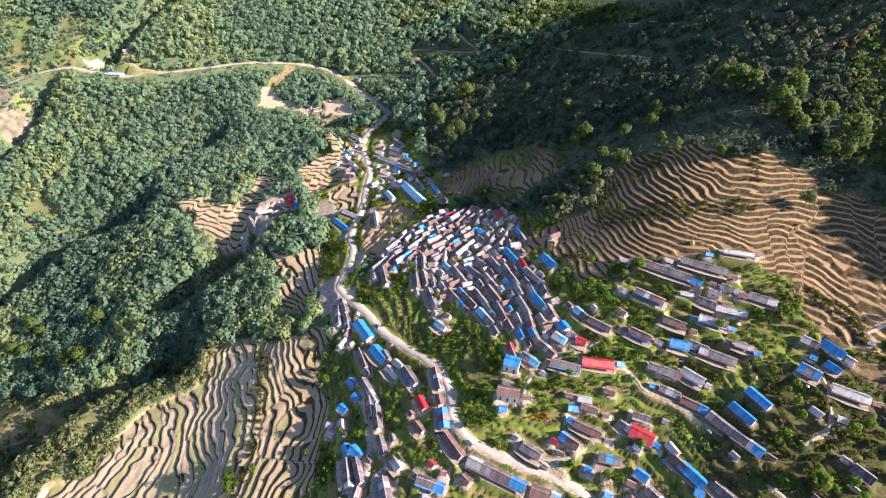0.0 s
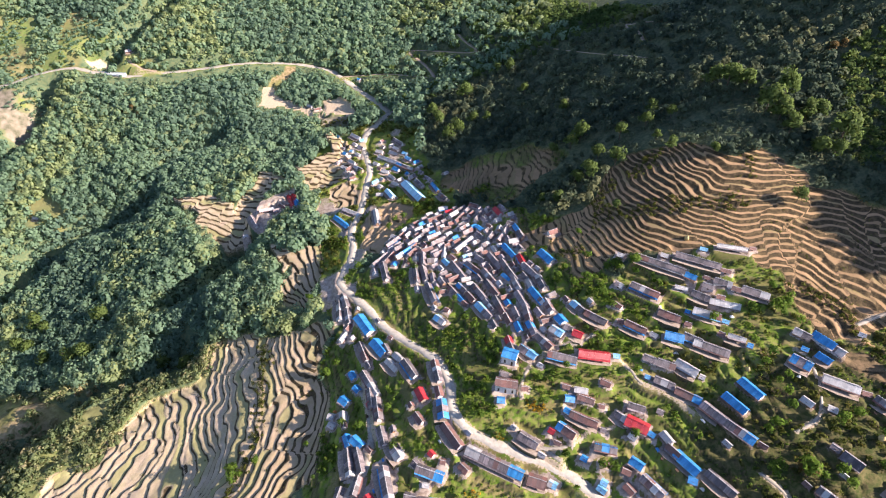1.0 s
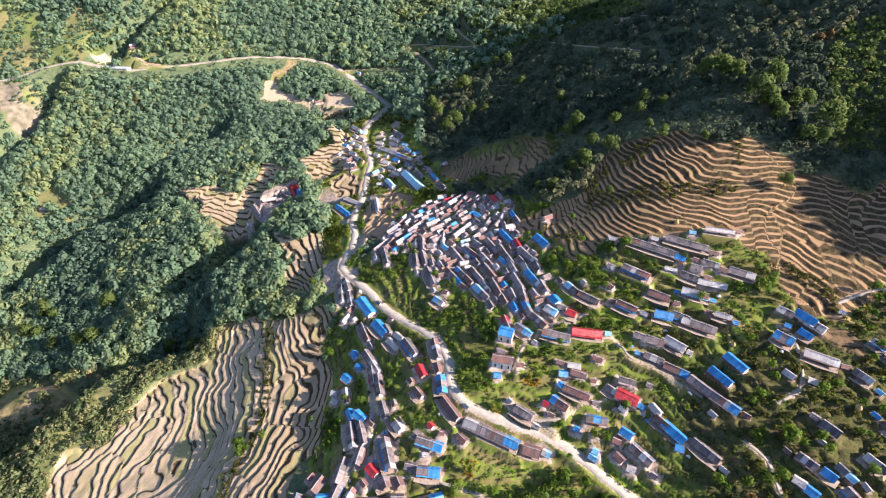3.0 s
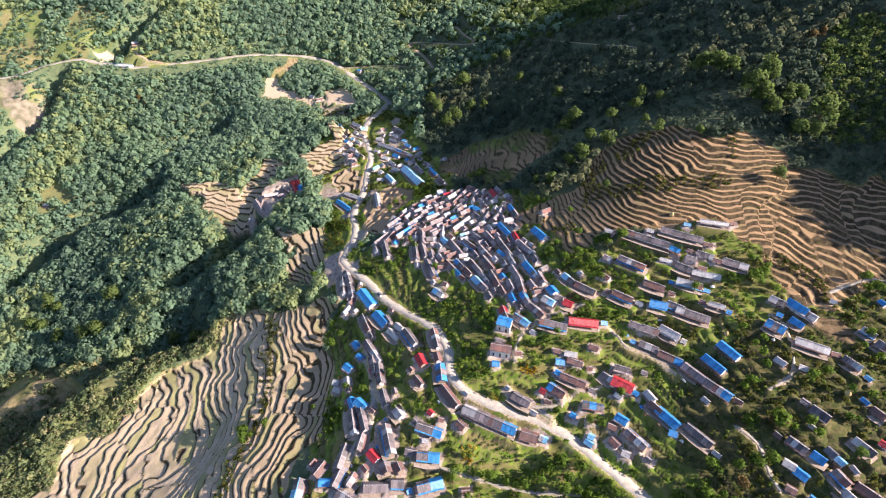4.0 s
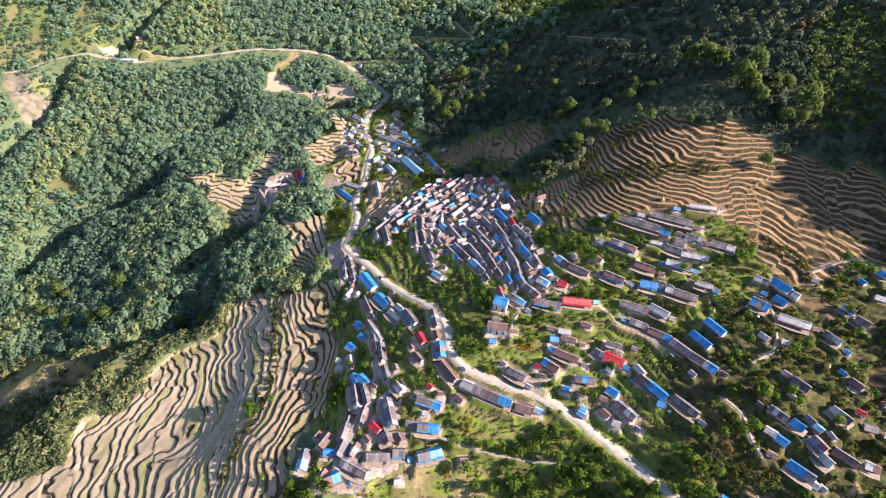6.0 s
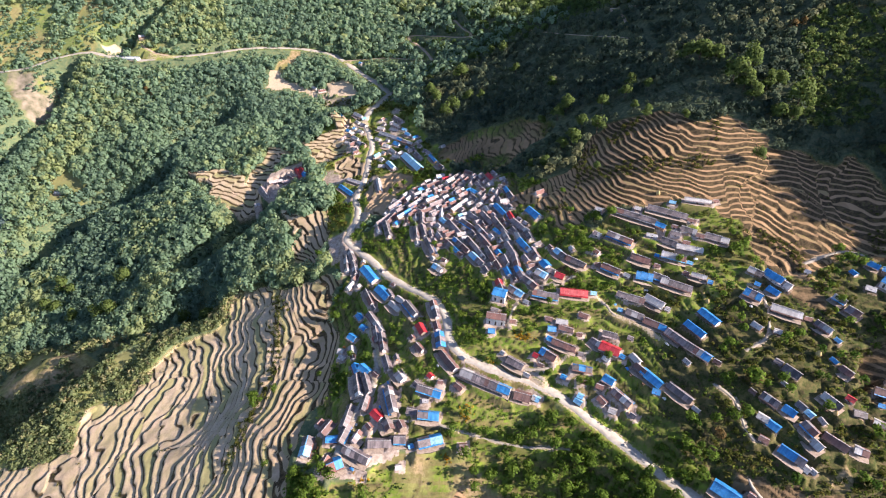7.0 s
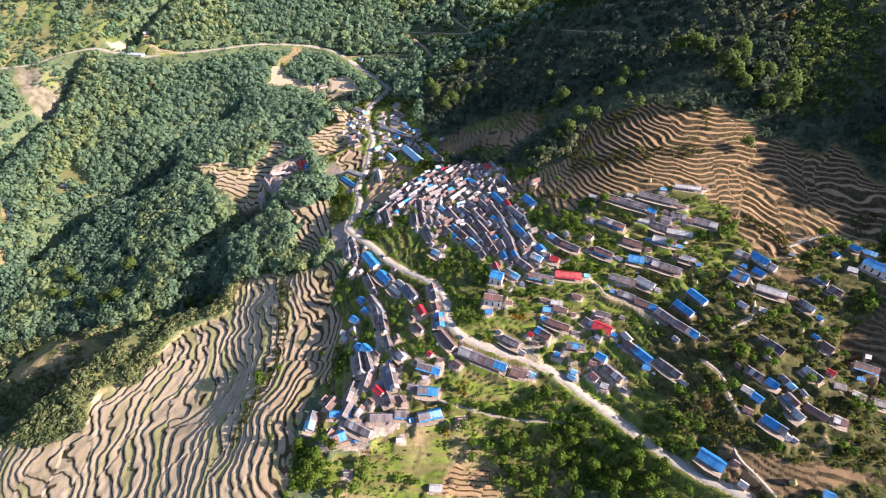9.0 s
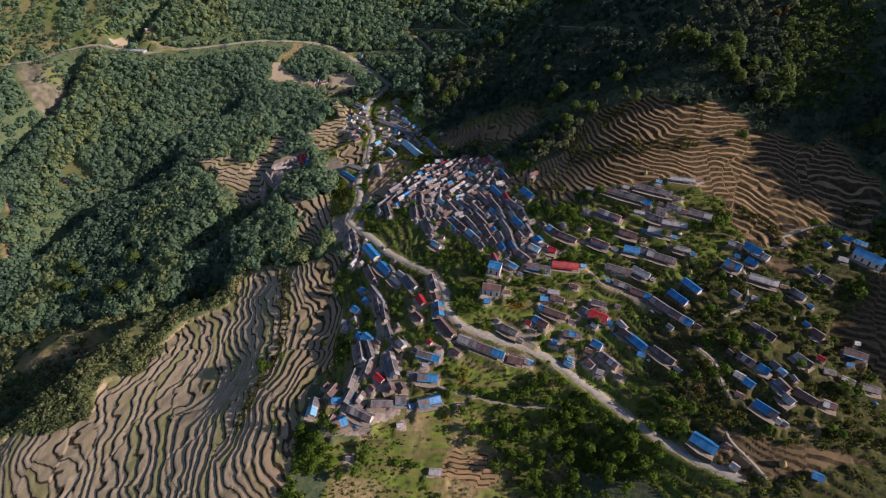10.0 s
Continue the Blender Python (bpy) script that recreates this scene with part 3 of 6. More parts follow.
house(58.6, 232.3, -66, 15.1, 4.8, "bbs")
house(63.8, 223.1, -75, 11, 4.8, "s")
house(52.3, 208, -75, 10.8, 4.8, "bs")
house(68.9, 266.2, -61, 12.8, 6.4, "bb")
house(76.2, 289.3, 30, 7.6, 4.8, "nn")
house(44.9, 221.9, -77, 8.9, 4, "s")
house(39.5, 218.3, -74, 8.3, 4, "n")
house(36.8, 287.6, -73, 6.9, 3.2, "w")
house(57.8, 219.2, -70, 7.2, 4, "s")
house(55.8, 296.2, -76, 8.7, 4, "g")
house(18.5, 242.7, -59, 8.6, 4, "n")
# south-east of the core
house(80, 218.3, -55, 9.6, 5.6, "cg")
house(88.5, 209.4, -40, 13.4, 5.6, "gg")
house(69, 211.3, -66, 6.7, 6.4, "b")
house(65.7, 203.6, -45, 8.2, 6.4, "wc")
house(76.8, 200.3, -33, 5.9, 5.6, "r")
house(72.3, 205.3, -29, 5.1, 4.8, "g")
house(57.5, 199, -55, 13.8, 5.6, "ggn")
house(39, 199.9, -79, 10.2, 4.8, "rg")
house(48.5, 192.6, -47, 11.4, 5.6, "gc")
house(37.9, 190.1, -22, 8.5, 8.1, "b", storeys=3)
house(34.4, 173.1, -12, 11.7, 6.4, "n", storeys=3)
house(31.3, 166.8, -6, 4.3, 4, "b")
house(66.1, 187.1, -19, 15.7, 5.6, "ggg", porch="Rb")
house(83.2, 186.8, -10, 16.5, 6.4, "rr", porch="Rr")
# road rows
house(-67.4, 260.9, -70, 13.8, 4.8, "g")
house(-63.2, 247, -75, 14.1, 4.8, "gg")
house(-70.1, 253.2, -80, 18.4, 4.8, "gg")
house(-64.9, 231.3, 65, 7.8, 4, "w")
house(-62.3, 238.3, 64, 6.2, 4, "n")
house(-51.1, 237.1, -57, 17.9, 8.1, "bb")
house(-49.5, 216.1, -67, 15.7, 4.8, "gn")
house(-39.1, 216.3, -53, 13.7, 8.1, "bb")
house(-34.4, 214, -63, 7.9, 4, "g")
house(-26.6, 205.9, -46, 6.9, 4.8, "w")
house(-29.9, 201, -49, 10.5, 4.8, "w")
house(-18.9, 195, -59, 14.2, 5.6, "gg", porch="Rb")
house(-11.7, 176.3, -66, 8.9, 5.6, "rr")
house(-3, 189.9, -78, 15.4, 4.8, "ngg")
house(-1.7, 176.4, -78, 6.7, 4, "n")
house(-54.6, 200.7, -58, 6.3, 4, "b")
house(-50.6, 190.4, -48, 5.2, 4, "b")
house(-42.7, 191.4, -59, 20, 4.8, "ggw")
house(-57.4, 183.9, -38, 6.4, 5.6, "b")
house(-64.4, 176.4, -19, 4.2, 4, "w")
house(-62.9, 170.3, -28, 4.6, 4, "w")
house(-56.9, 173.9, -79, 6.6, 4, "w")
house(-41, 176.9, -66, 4.5, 4, "r")
house(-36.2, 173, -78, 14.8, 4.8, "gg")
house(-40.8, 180.5, -77, 13.7, 4, "g")
house(-32, 155.7, -73, 11.2, 4.8, "gg")
house(-51.6, 156.8, -67, 7.9, 4.8, "b")
house(-45.8, 154.8, -42, 8.3, 5.6, "b")
house(-43.5, 144.4, -72, 14.3, 4.8, "ggg")
house(-49.2, 144.2, -77, 15.6, 4.8, "gg")
house(-23.7, 145.7, -58, 8.8, 6.4, "gw")
house(-12.6, 162.3, -56, 7.5, 4, "n")
house(0.2, 165.2, -85, 12.4, 6.4, "bgb")
house(5, 150.7, -58, 16, 5.6, "nnn")
house(-5.4, 143, -49, 3.4, 3.2, "r")
house(-28, 130.2, -75, 17.9, 5.6, "ggg", porch="Rb")
house(-35.5, 122.7, -46, 7.3, 5.6, "r")
house(-28.6, 116.4, -68, 6.7, 5.6, "gn")
house(-21.6, 116.5, -63, 5, 4.8, "n")
house(-13, 138.4, -44, 5.4, 4, "g")
house(-6.1, 133.8, -21, 14.5, 5.6, "ggb")
house(-15.8, 123.6, -13, 6, 4.8, "g")
house(-6.4, 120.4, -7, 11.7, 5.6, "gb", porch="Rb")
house(-43.6, 130.8, -100, 10.2, 4, "gg")
house(-52.8, 124.3, -100, 14.3, 4.8, "gg")
# south end
house(-74.4, 109, -93, 11.9, 6.4, "gc")
house(-60.1, 111.7, 2, 6.6, 4.8, "b")
house(-64.1, 118.6, 61, 8.9, 4.8, "nn")
house(-53.6, 113.6, 73, 11.4, 4.8, "gg")
house(-46.6, 112, 65, 7.8, 4, "g")
house(-63.2, 98.5, 68, 10.2, 4.8, "nn")
house(-57.1, 98.4, 26, 8.5, 8.1, "nb")
house(-45.5, 102.7, -29, 16.2, 6.4, "ggg", porch="Lb")
house(-32.8, 108, 1, 13.2, 6.4, "gg")
house(-22, 109.1, -2, 6.5, 5.6, "g", porch="Rb")
house(-5.6, 108, 15, 13.3, 6.4, "gb", porch="Rb")
house(12.6, 105.1, 2, 4.5, 4, "n")
house(-22.4, 96.6, 8, 3.5, 3.2, "w")
house(-50.3, 80.3, 0, 3.4, 3.2, "g")
house(-2.1, 74.5, -4, 6.7, 4, "w")
house(26, 136.3, -28, 29.9, 6.4, "wggb", porch="Rg")
house(46.2, 127.5, -20, 8.8, 6.4, "nn")
house(53.6, 125.9, -34, 4.4, 4, "wc")
house(11, 134.8, -46, 5.6, 4.8, "n")
# east slope
house(127.9, 205.6, -33, 11.8, 6.4, "nn")
house(118.4, 222.2, -38, 16.7, 6.4, "ggn", porch="Rb")
house(105.6, 229.1, -41, 5, 4.8, "g")
house(102, 215.8, -51, 5.8, 4, "n")
house(108.7, 200.5, -38, 12, 5.6, "nn", porch="Rb")
house(127.3, 193.2, -20, 9.8, 6.4, "bb", porch="Rb")
house(136.3, 190.7, -35, 9.6, 5.6, "gg", porch="Rb")
house(130.6, 237.1, -33, 27.5, 5.6, "nggg", porch="Rw")
house(144.2, 227.2, -39, 8, 4.8, "b")
house(151.2, 236, -29, 24.9, 4.8, "gggg")
house(134.1, 242.8, -30, 4.2, 4, "w")
house(164.7, 227.9, -26, 5.5, 4, "n")
house(161.1, 221.1, -31, 9.6, 4.8, "gg")
house(152.8, 219.9, -27, 6.6, 4.8, "g")
house(167.1, 216.6, -33, 5, 4.8, "n")
house(176.2, 213.1, -32, 14.1, 5.6, "ggw")
house(147.2, 214.9, -37, 9.7, 5.6, "gg")
house(157.6, 212.9, -24, 4.6, 4, "n")
house(158.3, 208.5, -20, 15.7, 4.8, "ww")
house(147.3, 203.7, -26, 14.2, 5.6, "wwn", porch="Rc")
house(138.4, 221.2, -24, 7, 3.2, "w")
house(158.2, 188.3, -27, 8.8, 3.2, "w")
house(144.3, 184.7, -31, 17.8, 6.4, "wggg")
house(171.5, 240.9, -16, 16.4, 3.2, "ww")
house(110.7, 249.9, -33, 4.2, 4, "w")
house(112.5, 182.4, -32, 7.4, 5.6, "g")
house(119.8, 178.8, -27, 9.1, 5.6, "ggn")
house(129.4, 175.6, -45, 11.7, 6.4, "ww", porch="Rw")
house(116.6, 169.4, -33, 10.4, 5.6, "gwg")
house(126.3, 161.6, -35, 12.9, 5.6, "nnb")
house(87, 171.7, -30, 5.5, 4, "n")
house(73.5, 168.7, -14, 7, 4, "w")
house(67.1, 164.9, -8, 5, 4.8, "b")
house(75.3, 164.1, -25, 8.6, 4.8, "nn")
house(65.1, 159.1, -36, 3.4, 3.2, "b")
house(72.7, 154.4, -30, 14.2, 5.6, "nnn")
house(63.3, 149.4, -42, 10.3, 6.4, "bnn")
house(56, 149.6, -38, 3.4, 3.2, "r")
house(43.9, 145.7, -37, 10.7, 6.4, "gg")
house(91.8, 154.1, -44, 7.2, 4.8, "gw")
house(99.8, 158.2, -22, 8.4, 4.8, "gg")
house(111.1, 155.2, -32, 3.4, 3.2, "g")
house(98.3, 149.6, -34, 11.3, 8.1, "rr")
house(104.4, 144.6, -42, 3.4, 3.2, "b")
house(95.4, 144.4, -49, 4.2, 4, "w")
house(81, 140, -15, 10.8, 4.8, "gbg")
house(94.2, 131.8, -43, 6.6, 5.6, "b")
house(89, 129.2, -28, 4.2, 4, "n")
house(98.9, 121, -54, 12.2, 5.6, "gg", porch="Lb")
house(88.9, 121.3, -58, 5.5, 4.8, "n")
house(93.1, 115.6, -32, 4.2, 4, "w")
house(102.7, 111.7, -45, 3.4, 3.2, "g")
house(110.9, 142, -67, 7, 4.8, "w")
house(112.1, 135.6, -56, 7.5, 4.8, "n")
house(116.5, 129.6, -56, 12.9, 5.6, "bbb")
house(116.8, 122, -24, 4.2, 4, "b")
house(128, 118.9, -54, 14.2, 5.6, "ggg")
house(146, 154.1, -60, 12.4, 6.0, "bb")
house(155.4, 160.2, -62, 12.4, 6.6, "bb")
house(135.3, 151, -55, 13.2, 6.4, "gg")
house(143.5, 140.1, -51, 14.2, 6.4, "ggb")
house(76.2, 122.4, -42, 4.5, 3.2, "c")
house(77.9, 125.2, -34, 3.4, 3.2, "c")
house(70.3, 136.3, -36, 3.4, 3.2, "b")
# far east
house(190.5, 186.5, -45, 8.5, 6.4, "gg")
house(198.8, 181.3, -57, 11.3, 6.4, "bbb", porch="Rw")
house(202.7, 175.6, -58, 7.7, 6.4, "gw")
house(183.1, 170.7, -46, 9.6, 8.1, "bgb")
house(194.7, 171.8, -57, 7.2, 5.6, "b")
house(188.3, 178.1, -40, 3.4, 3.2, "b")
house(195.9, 157.8, -31, 15.5, 6.4, "www")
house(219.1, 183.5, -43, 3.4, 3.2, "w")
house(257, 184, -55, 6.4, 4.8, "bb")
house(264, 180.2, -40, 6.9, 4, "bc")
house(261.4, 167.3, -54, 16, 9, "bbb", storeys=2)
house(247.8, 169.2, -33, 5.3, 4.8, "w")
house(244.1, 180.5, -75, 4.2, 4, "b")
house(227.6, 162.9, -58, 7, 4.8, "g")
house(231.5, 154.8, -59, 7.4, 6.4, "gn")
house(211.4, 146.6, -61, 9, 4.8, "gw")
house(177.5, 150.5, -57, 5.8, 4.8, "w")
house(186.7, 146, -31, 4.2, 4, "w")
house(184.4, 122.3, -56, 8.6, 6.4, "gg")
house(180.2, 128.4, -52, 4.2, 4, "g")
house(212.7, 122, -63, 6.7, 5.6, "nn")
house(227.3, 110.3, -28, 11.2, 5.6, "nnn")
house(168.2, 108.8, -53, 8.9, 5.6, "gg")
house(175.3, 102.8, -53, 6.2, 5.6, "b")
house(182.1, 104.9, -65, 5, 4.8, "g")
house(184.4, 100.9, -67, 4.2, 4, "c")
house(162.1, 101.1, -44, 5.5, 4.8, "gw")
house(165.4, 96.6, -55, 5.9, 5.6, "b")
house(181.7, 93.8, -71, 7.7, 5.6, "gn")
house(182, 87.1, -66, 6.4, 5.6, "w")
house(197.8, 106.6, -61, 9.6, 5.6, "wgg")
house(207.9, 107.8, -53, 4.2, 4, "r")
house(208.9, 100.6, -22, 5.8, 4.8, "g")
house(217, 95.8, -38, 6.1, 4.8, "wg")
house(226.8, 91.7, -24, 8.5, 5.6, "gg")
house(191.4, 87.8, -50, 11, 5.6, "nnn")
house(201.5, 83.5, -31, 5.9, 5.6, "wn")
house(169.5, 83.3, -49, 11.7, 6.4, "bbg")
house(173.1, 77.9, -55, 5, 4.8, "w")
house(176.3, 76.1, -59, 3.4, 3.2, "w")
house(137, 72.0, -43, 12.6, 8.2, "bb")
house(147.8, 59.8, -47, 4.2, 4, "w")
house(147.4, 69.1, -48, 3.4, 3.2, "n")
house(182.1, 51.2, -31, 5, 4.8, "b")
house(159.3, 91.4, -40, 4.5, 4, "n")
# walled compound by the river fields, and far huts
house(-144.1, 420.4, -64, 21, 4.8, "r")
house(-137.9, 416.5, -71, 11.9, 4.8, "b")
house(-150.3, 413.6, -41, 11.5, 4, "n")
house(-175.4, 398.6, -58, 20.4, 4.8, "s")
house(-166.1, 412.7, 18, 13.6, 4, "w")
house(-178.3, 380.4, 16, 4.6, 3.2, "w")
house(-439.2, 466.6, -7, 7.6, 4, "w")
house(-382.7, 651.5, 32, 6.9, 4.8, "w")
house(-101.6, 630.6, -23, 4.2, 3.2, "b")
house(-156.7, 591.2, -34, 8.6, 4, "w")
house(-146.2, 585.4, 30, 9.2, 4, "n")
# small buildings packed between the rows of the old core
house(-30, 332.8, 56, 5.5, 4.2, "w")
house(-5.7, 295.7, 38, 6.5, 3.8, "s")
house(31.3, 216.4, -72, 6.5, 3.8, "g")
house(-26.8, 324.2, 57, 6.5, 4.4, "w")
house(-0.1, 262.5, 114, 7.5, 3.8, "s")
house(4.6, 315.7, 39, 5.5, 4.5, "w")
house(14.5, 325, 41, 5.5, 3.7, "g")
house(0.6, 270.9, 37, 5.5, 3.6, "g")
house(41.2, 277.1, -72, 4.5, 4.5, "s")
house(55.6, 244.5, -78, 7.5, 3.8, "w")
house(-5.5, 280, 29, 4.5, 4.4, "s")
house(46.8, 295.9, -79, 4.5, 4.3, "s")
house(7.2, 251.6, -59, 9, 4.2, "s")
house(-14.8, 344.6, 40, 4.5, 4.3, "s")
house(39.6, 238.2, 20, 6.5, 3.6, "n")
house(25.8, 289.8, 43, 6.5, 3.9, "s")
house(-11.2, 299, 30, 9, 3.6, "n")
house(-10.6, 350.5, 27, 5.5, 4, "w")
house(50.3, 291.9, 14, 7.5, 4.1, "w")
house(-37.8, 325.8, 147, 4.5, 3.7, "w")
house(0.5, 353.8, 17, 7.5, 4.1, "w")
house(-3.3, 331.9, 30, 4.5, 3.9, "s")
house(17.3, 280.9, 27, 6.5, 3.8, "w")
house(53.9, 283, -71, 4.5, 4.3, "g")
house(26.3, 280, -49, 7.5, 4.1, "s")
house(32.2, 325.2, 131, 5.5, 3.8, "s")
house(-8, 320.7, 35, 5.5, 4.1, "b")
house(44.9, 210.7, -77, 7.5, 4.4, "b")
house(24.4, 299.9, 32, 5.5, 4.1, "g")
house(-16.5, 337.1, 40, 5.5, 4.2, "b")
house(18.7, 313.6, 39, 9, 3.9, "s")
house(17.9, 292.9, 112, 4.5, 4.2, "s")
house(37.6, 250.9, -68, 4.5, 4.2, "w")
house(35.1, 338.9, 50, 4.5, 3.7, "s")
house(7.7, 285.9, -54, 6.5, 4.4, "n")
house(28.3, 236.2, -66, 4.5, 3.8, "s")
house(0.1, 253, 11, 4.5, 4, "n")
house(27.6, 307.3, -54, 7.5, 3.7, "g")
house(58.6, 264, -58, 4.5, 3.6, "s")
house(24.8, 259.9, -66, 6.5, 4.2, "g")
house(39.3, 282.5, 20, 6.5, 3.6, "n")
house(-19, 290, -86, 4.5, 4.6, "w")
house(43.5, 243.9, -74, 4.5, 3.9, "s")
house(66.8, 232.1, 31, 5.5, 3.6, "g")
house(10.4, 304.6, 40, 6.5, 3.7, "n")
house(35.4, 315.3, -52, 4.5, 3.8, "n")
house(40.8, 231.8, -72, 4.5, 4.5, "b")
house(-38.9, 308.4, 52, 5.5, 4, "s")
house(-6.2, 267, -81, 9, 3.9, "s")
house(41.5, 320.8, 30, 5.5, 4.5, "w")
house(1, 334.2, 28, 4.5, 4.5, "g")
house(-21.2, 340.1, 33, 5.5, 4.2, "n")
house(-22.4, 298.5, 54, 9, 4, "n")
house(23.7, 319.5, 37, 4.5, 3.8, "b")
house(-32.3, 307.4, 45, 9, 3.9, "g")
house(-12.8, 306.1, 120, 5.5, 4.3, "n")
house(25.1, 347.5, 152, 7.5, 4.5, "n")
house(-18.7, 329.2, 41, 7.5, 4.5, "w")
house(-25.6, 288.5, -91, 6.5, 3.9, "n")
house(-27, 316.8, 137, 4.5, 4, "g")
house(29.8, 335.8, 48, 6.5, 3.6, "g")
house(11.6, 244, -58, 6.5, 4, "b")
house(51, 287.6, 17, 4.5, 3.6, "s")
house(-48.4, 283.4, -74, 6.5, 4.3, "s")
house(53.5, 253.5, -66, 5.5, 3.9, "g")
house(50.9, 323.6, 26, 5.5, 4.4, "w")
house(52.8, 317.6, 69, 4.5, 3.7, "s")
house(60.9, 212.9, 19, 6.5, 3.9, "n")
house(42.1, 310, 71, 5.5, 4.3, "w")
house(41.3, 298.3, 60, 7.5, 4.5, "s")
house(-19.8, 321.6, 50, 4.5, 3.6, "n")
house(-1, 302.9, 40, 5.5, 3.6, "s")
house(50.2, 312.6, 154, 5.5, 4.6, "g")
house(-31.8, 325.4, 60, 5.5, 4.4, "n")
house(18.3, 330.2, 149, 5.5, 4.2, "g")
house(-23.5, 332.2, 118, 4.5, 4.6, "s")
house(32.8, 311, 46, 4.5, 4, "g")
house(28.9, 273.7, 28, 4.5, 4.1, "s")
house(18.2, 256.4, 11, 4.5, 3.8, "w")
house(40.7, 290.8, 22, 4.5, 3.8, "w")
house(29.3, 286.4, 24, 4.5, 3.8, "n")
house(-6.9, 285.6, 4, 7.5, 4.1, "g")
house(-34.1, 312.9, 46, 6.5, 3.6, "s")
house(-34.6, 288.5, 70, 4.5, 4.1, "b")
house(32.7, 268.9, -71, 5.5, 3.7, "g")
house(19.5, 344.2, 55, 5.5, 3.9, "s")
house(47.6, 267.1, -79, 4.5, 3.9, "n")
house(46.1, 335, -61, 6.5, 3.6, "g")
house(-17.9, 303.3, 142, 4.8, 3, "g")
house(-4.6, 336.1, 127, 3.2, 3, "g")
house(62.3, 257.6, -55, 4, 3, "w")
house(6, 297.9, 3, 4, 3, "g")
house(29.3, 341.1, 51, 4, 3, "s")
house(58.6, 206.5, -74, 3.2, 3, "s")
house(37.5, 326.8, 47, 4, 3, "s")
house(4.2, 267.5, 26, 4.8, 3, "n")
house(13.1, 277, -56, 4, 3, "s")
house(-40.2, 322.4, 58, 4, 3, "g")
house(-0.8, 276.4, -60, 4.8, 3, "w")
house(14.9, 238.3, -51, 4.8, 3, "n")
house(-3.7, 258.9, -81, 3.2, 3, "s")
house(-10.1, 332.6, 41, 4.8, 3, "w")
house(49.1, 262.1, 28, 3.2, 3, "g")
house(10, 351.5, 29, 4, 3, "s")
house(-44.5, 306.5, 55, 3.2, 3, "w")
house(3.4, 301.5, 39, 4.8, 3, "n")
house(18.6, 267.7, -49, 3.2, 3, "w")
house(5.9, 306, 40, 4, 3, "g")
house(49.2, 202.9, -80, 3.2, 3, "n")
house(33.9, 319.8, -43, 3.2, 3, "s")
house(30.5, 230.9, -66, 4.8, 3, "g")
house(-4.2, 347.8, 30, 4, 3, "w")
house(34.6, 220.2, -75, 3.2, 3, "s")
house(35, 263.7, 34, 4, 3, "n")
house(11.6, 320.7, 45, 3.2, 3, "s")
house(-19, 294.9, -93, 3.2, 3, "g")
house(-55.4, 445.4, -25, 8, 4.5, "w")
house(-61.3, 452.5, -42, 5, 4.3, "n")
house(-96.3, 480.9, 53, 5, 4.5, "w")
house(-44.6, 446.8, -42, 8, 4.8, "b")
house(-93.3, 458.2, 56, 8, 4, "n")
house(-20, 435.5, -41, 4, 4.9, "g")
house(-37.2, 471.3, -34, 6.5, 3.6, "c")
house(-100.7, 488.3, -35, 5, 4.2, "b")
house(-63.5, 499.1, 59, 5, 3.8, "s")
house(-60.4, 488.2, -45, 4, 4.9, "g")
house(-91.9, 502.7, -51, 6.5, 4.2, "w")
house(-103.6, 498.6, -48, 5, 4.4, "g")
house(-25.8, 454.5, 44, 6.5, 3.7, "b")
house(-21.4, 445.9, 39, 5, 3.7, "w")
house(-64.1, 429.6, 51, 8, 4.5, "c")
house(-33, 437, -51, 4, 3.6, "b")
house(-14.1, 422.7, -34, 5, 4.7, "g")
house(-43.8, 421.1, -32, 8, 3.5, "w")
house(-57.2, 433.4, -53, 5, 3.5, "w")
house(-57.8, 420.7, -50, 5, 4.9, "w")
house(-63.5, 479.8, -27, 8, 4.8, "w")
house(-98.3, 463.4, -33, 6.5, 3.9, "w")
house(-46.9, 480.5, -46, 8, 4.2, "w")
house(-94.2, 490.9, -29, 4, 3.2, "c")
house(-65.4, 461.2, -39, 6.5, 4.4, "w")
house(-35.3, 422.7, -50, 4, 4.5, "s")
house(-33.3, 460.5, -44, 8, 4.7, "c")
house(-84.6, 493.8, -39, 8, 4.4, "s")
house(-40, 428.3, 46, 6.5, 4, "w")
house(-105.3, 474.3, 62, 8, 3.4, "s")
house(-85.9, 508.5, 37, 5, 4.5, "c")
house(-87.4, 442.5, 37, 6.5, 4.4, "n")
house(-10.8, 416.4, -34, 4, 4.7, "s")
house(-89.1, 451.1, 56, 5, 4.8, "s")
house(-52.2, 488.6, 42, 5, 3.6, "w")
house(-54.6, 456.6, -50, 4, 3.4, "w")
# outbuildings beside the houses
house(-4.9, 239.3, -70, 4.2, 2.6, "w")
house(-18.6, 284, -93, 3.6, 3.4, "n")
house(-16.8, 258.8, -84, 4.2, 3.4, "w")
house(3.1, 235.8, -38, 3.6, 3, "n")
house(74.8, 225.8, -66, 4.2, 3.4, "n")
house(87.7, 221.3, -65, 3.6, 3, "w")
house(54.2, 184.1, -42, 3.6, 3, "w")
house(34.6, 181.1, -24, 4.2, 3.4, "g")
house(44.4, 172, -8, 3.6, 3, "n")
house(95.2, 185.7, -13, 3.6, 3.4, "c")
house(-57.2, 251.3, -86, 3, 3, "w")
house(-58.5, 229.5, 54, 3, 3, "w")
house(-41.9, 237.9, -57, 3.6, 2.6, "g")
house(-44.9, 205.5, -61, 4.2, 2.6, "g")
house(-32.3, 222.2, -44, 3, 3, "n")
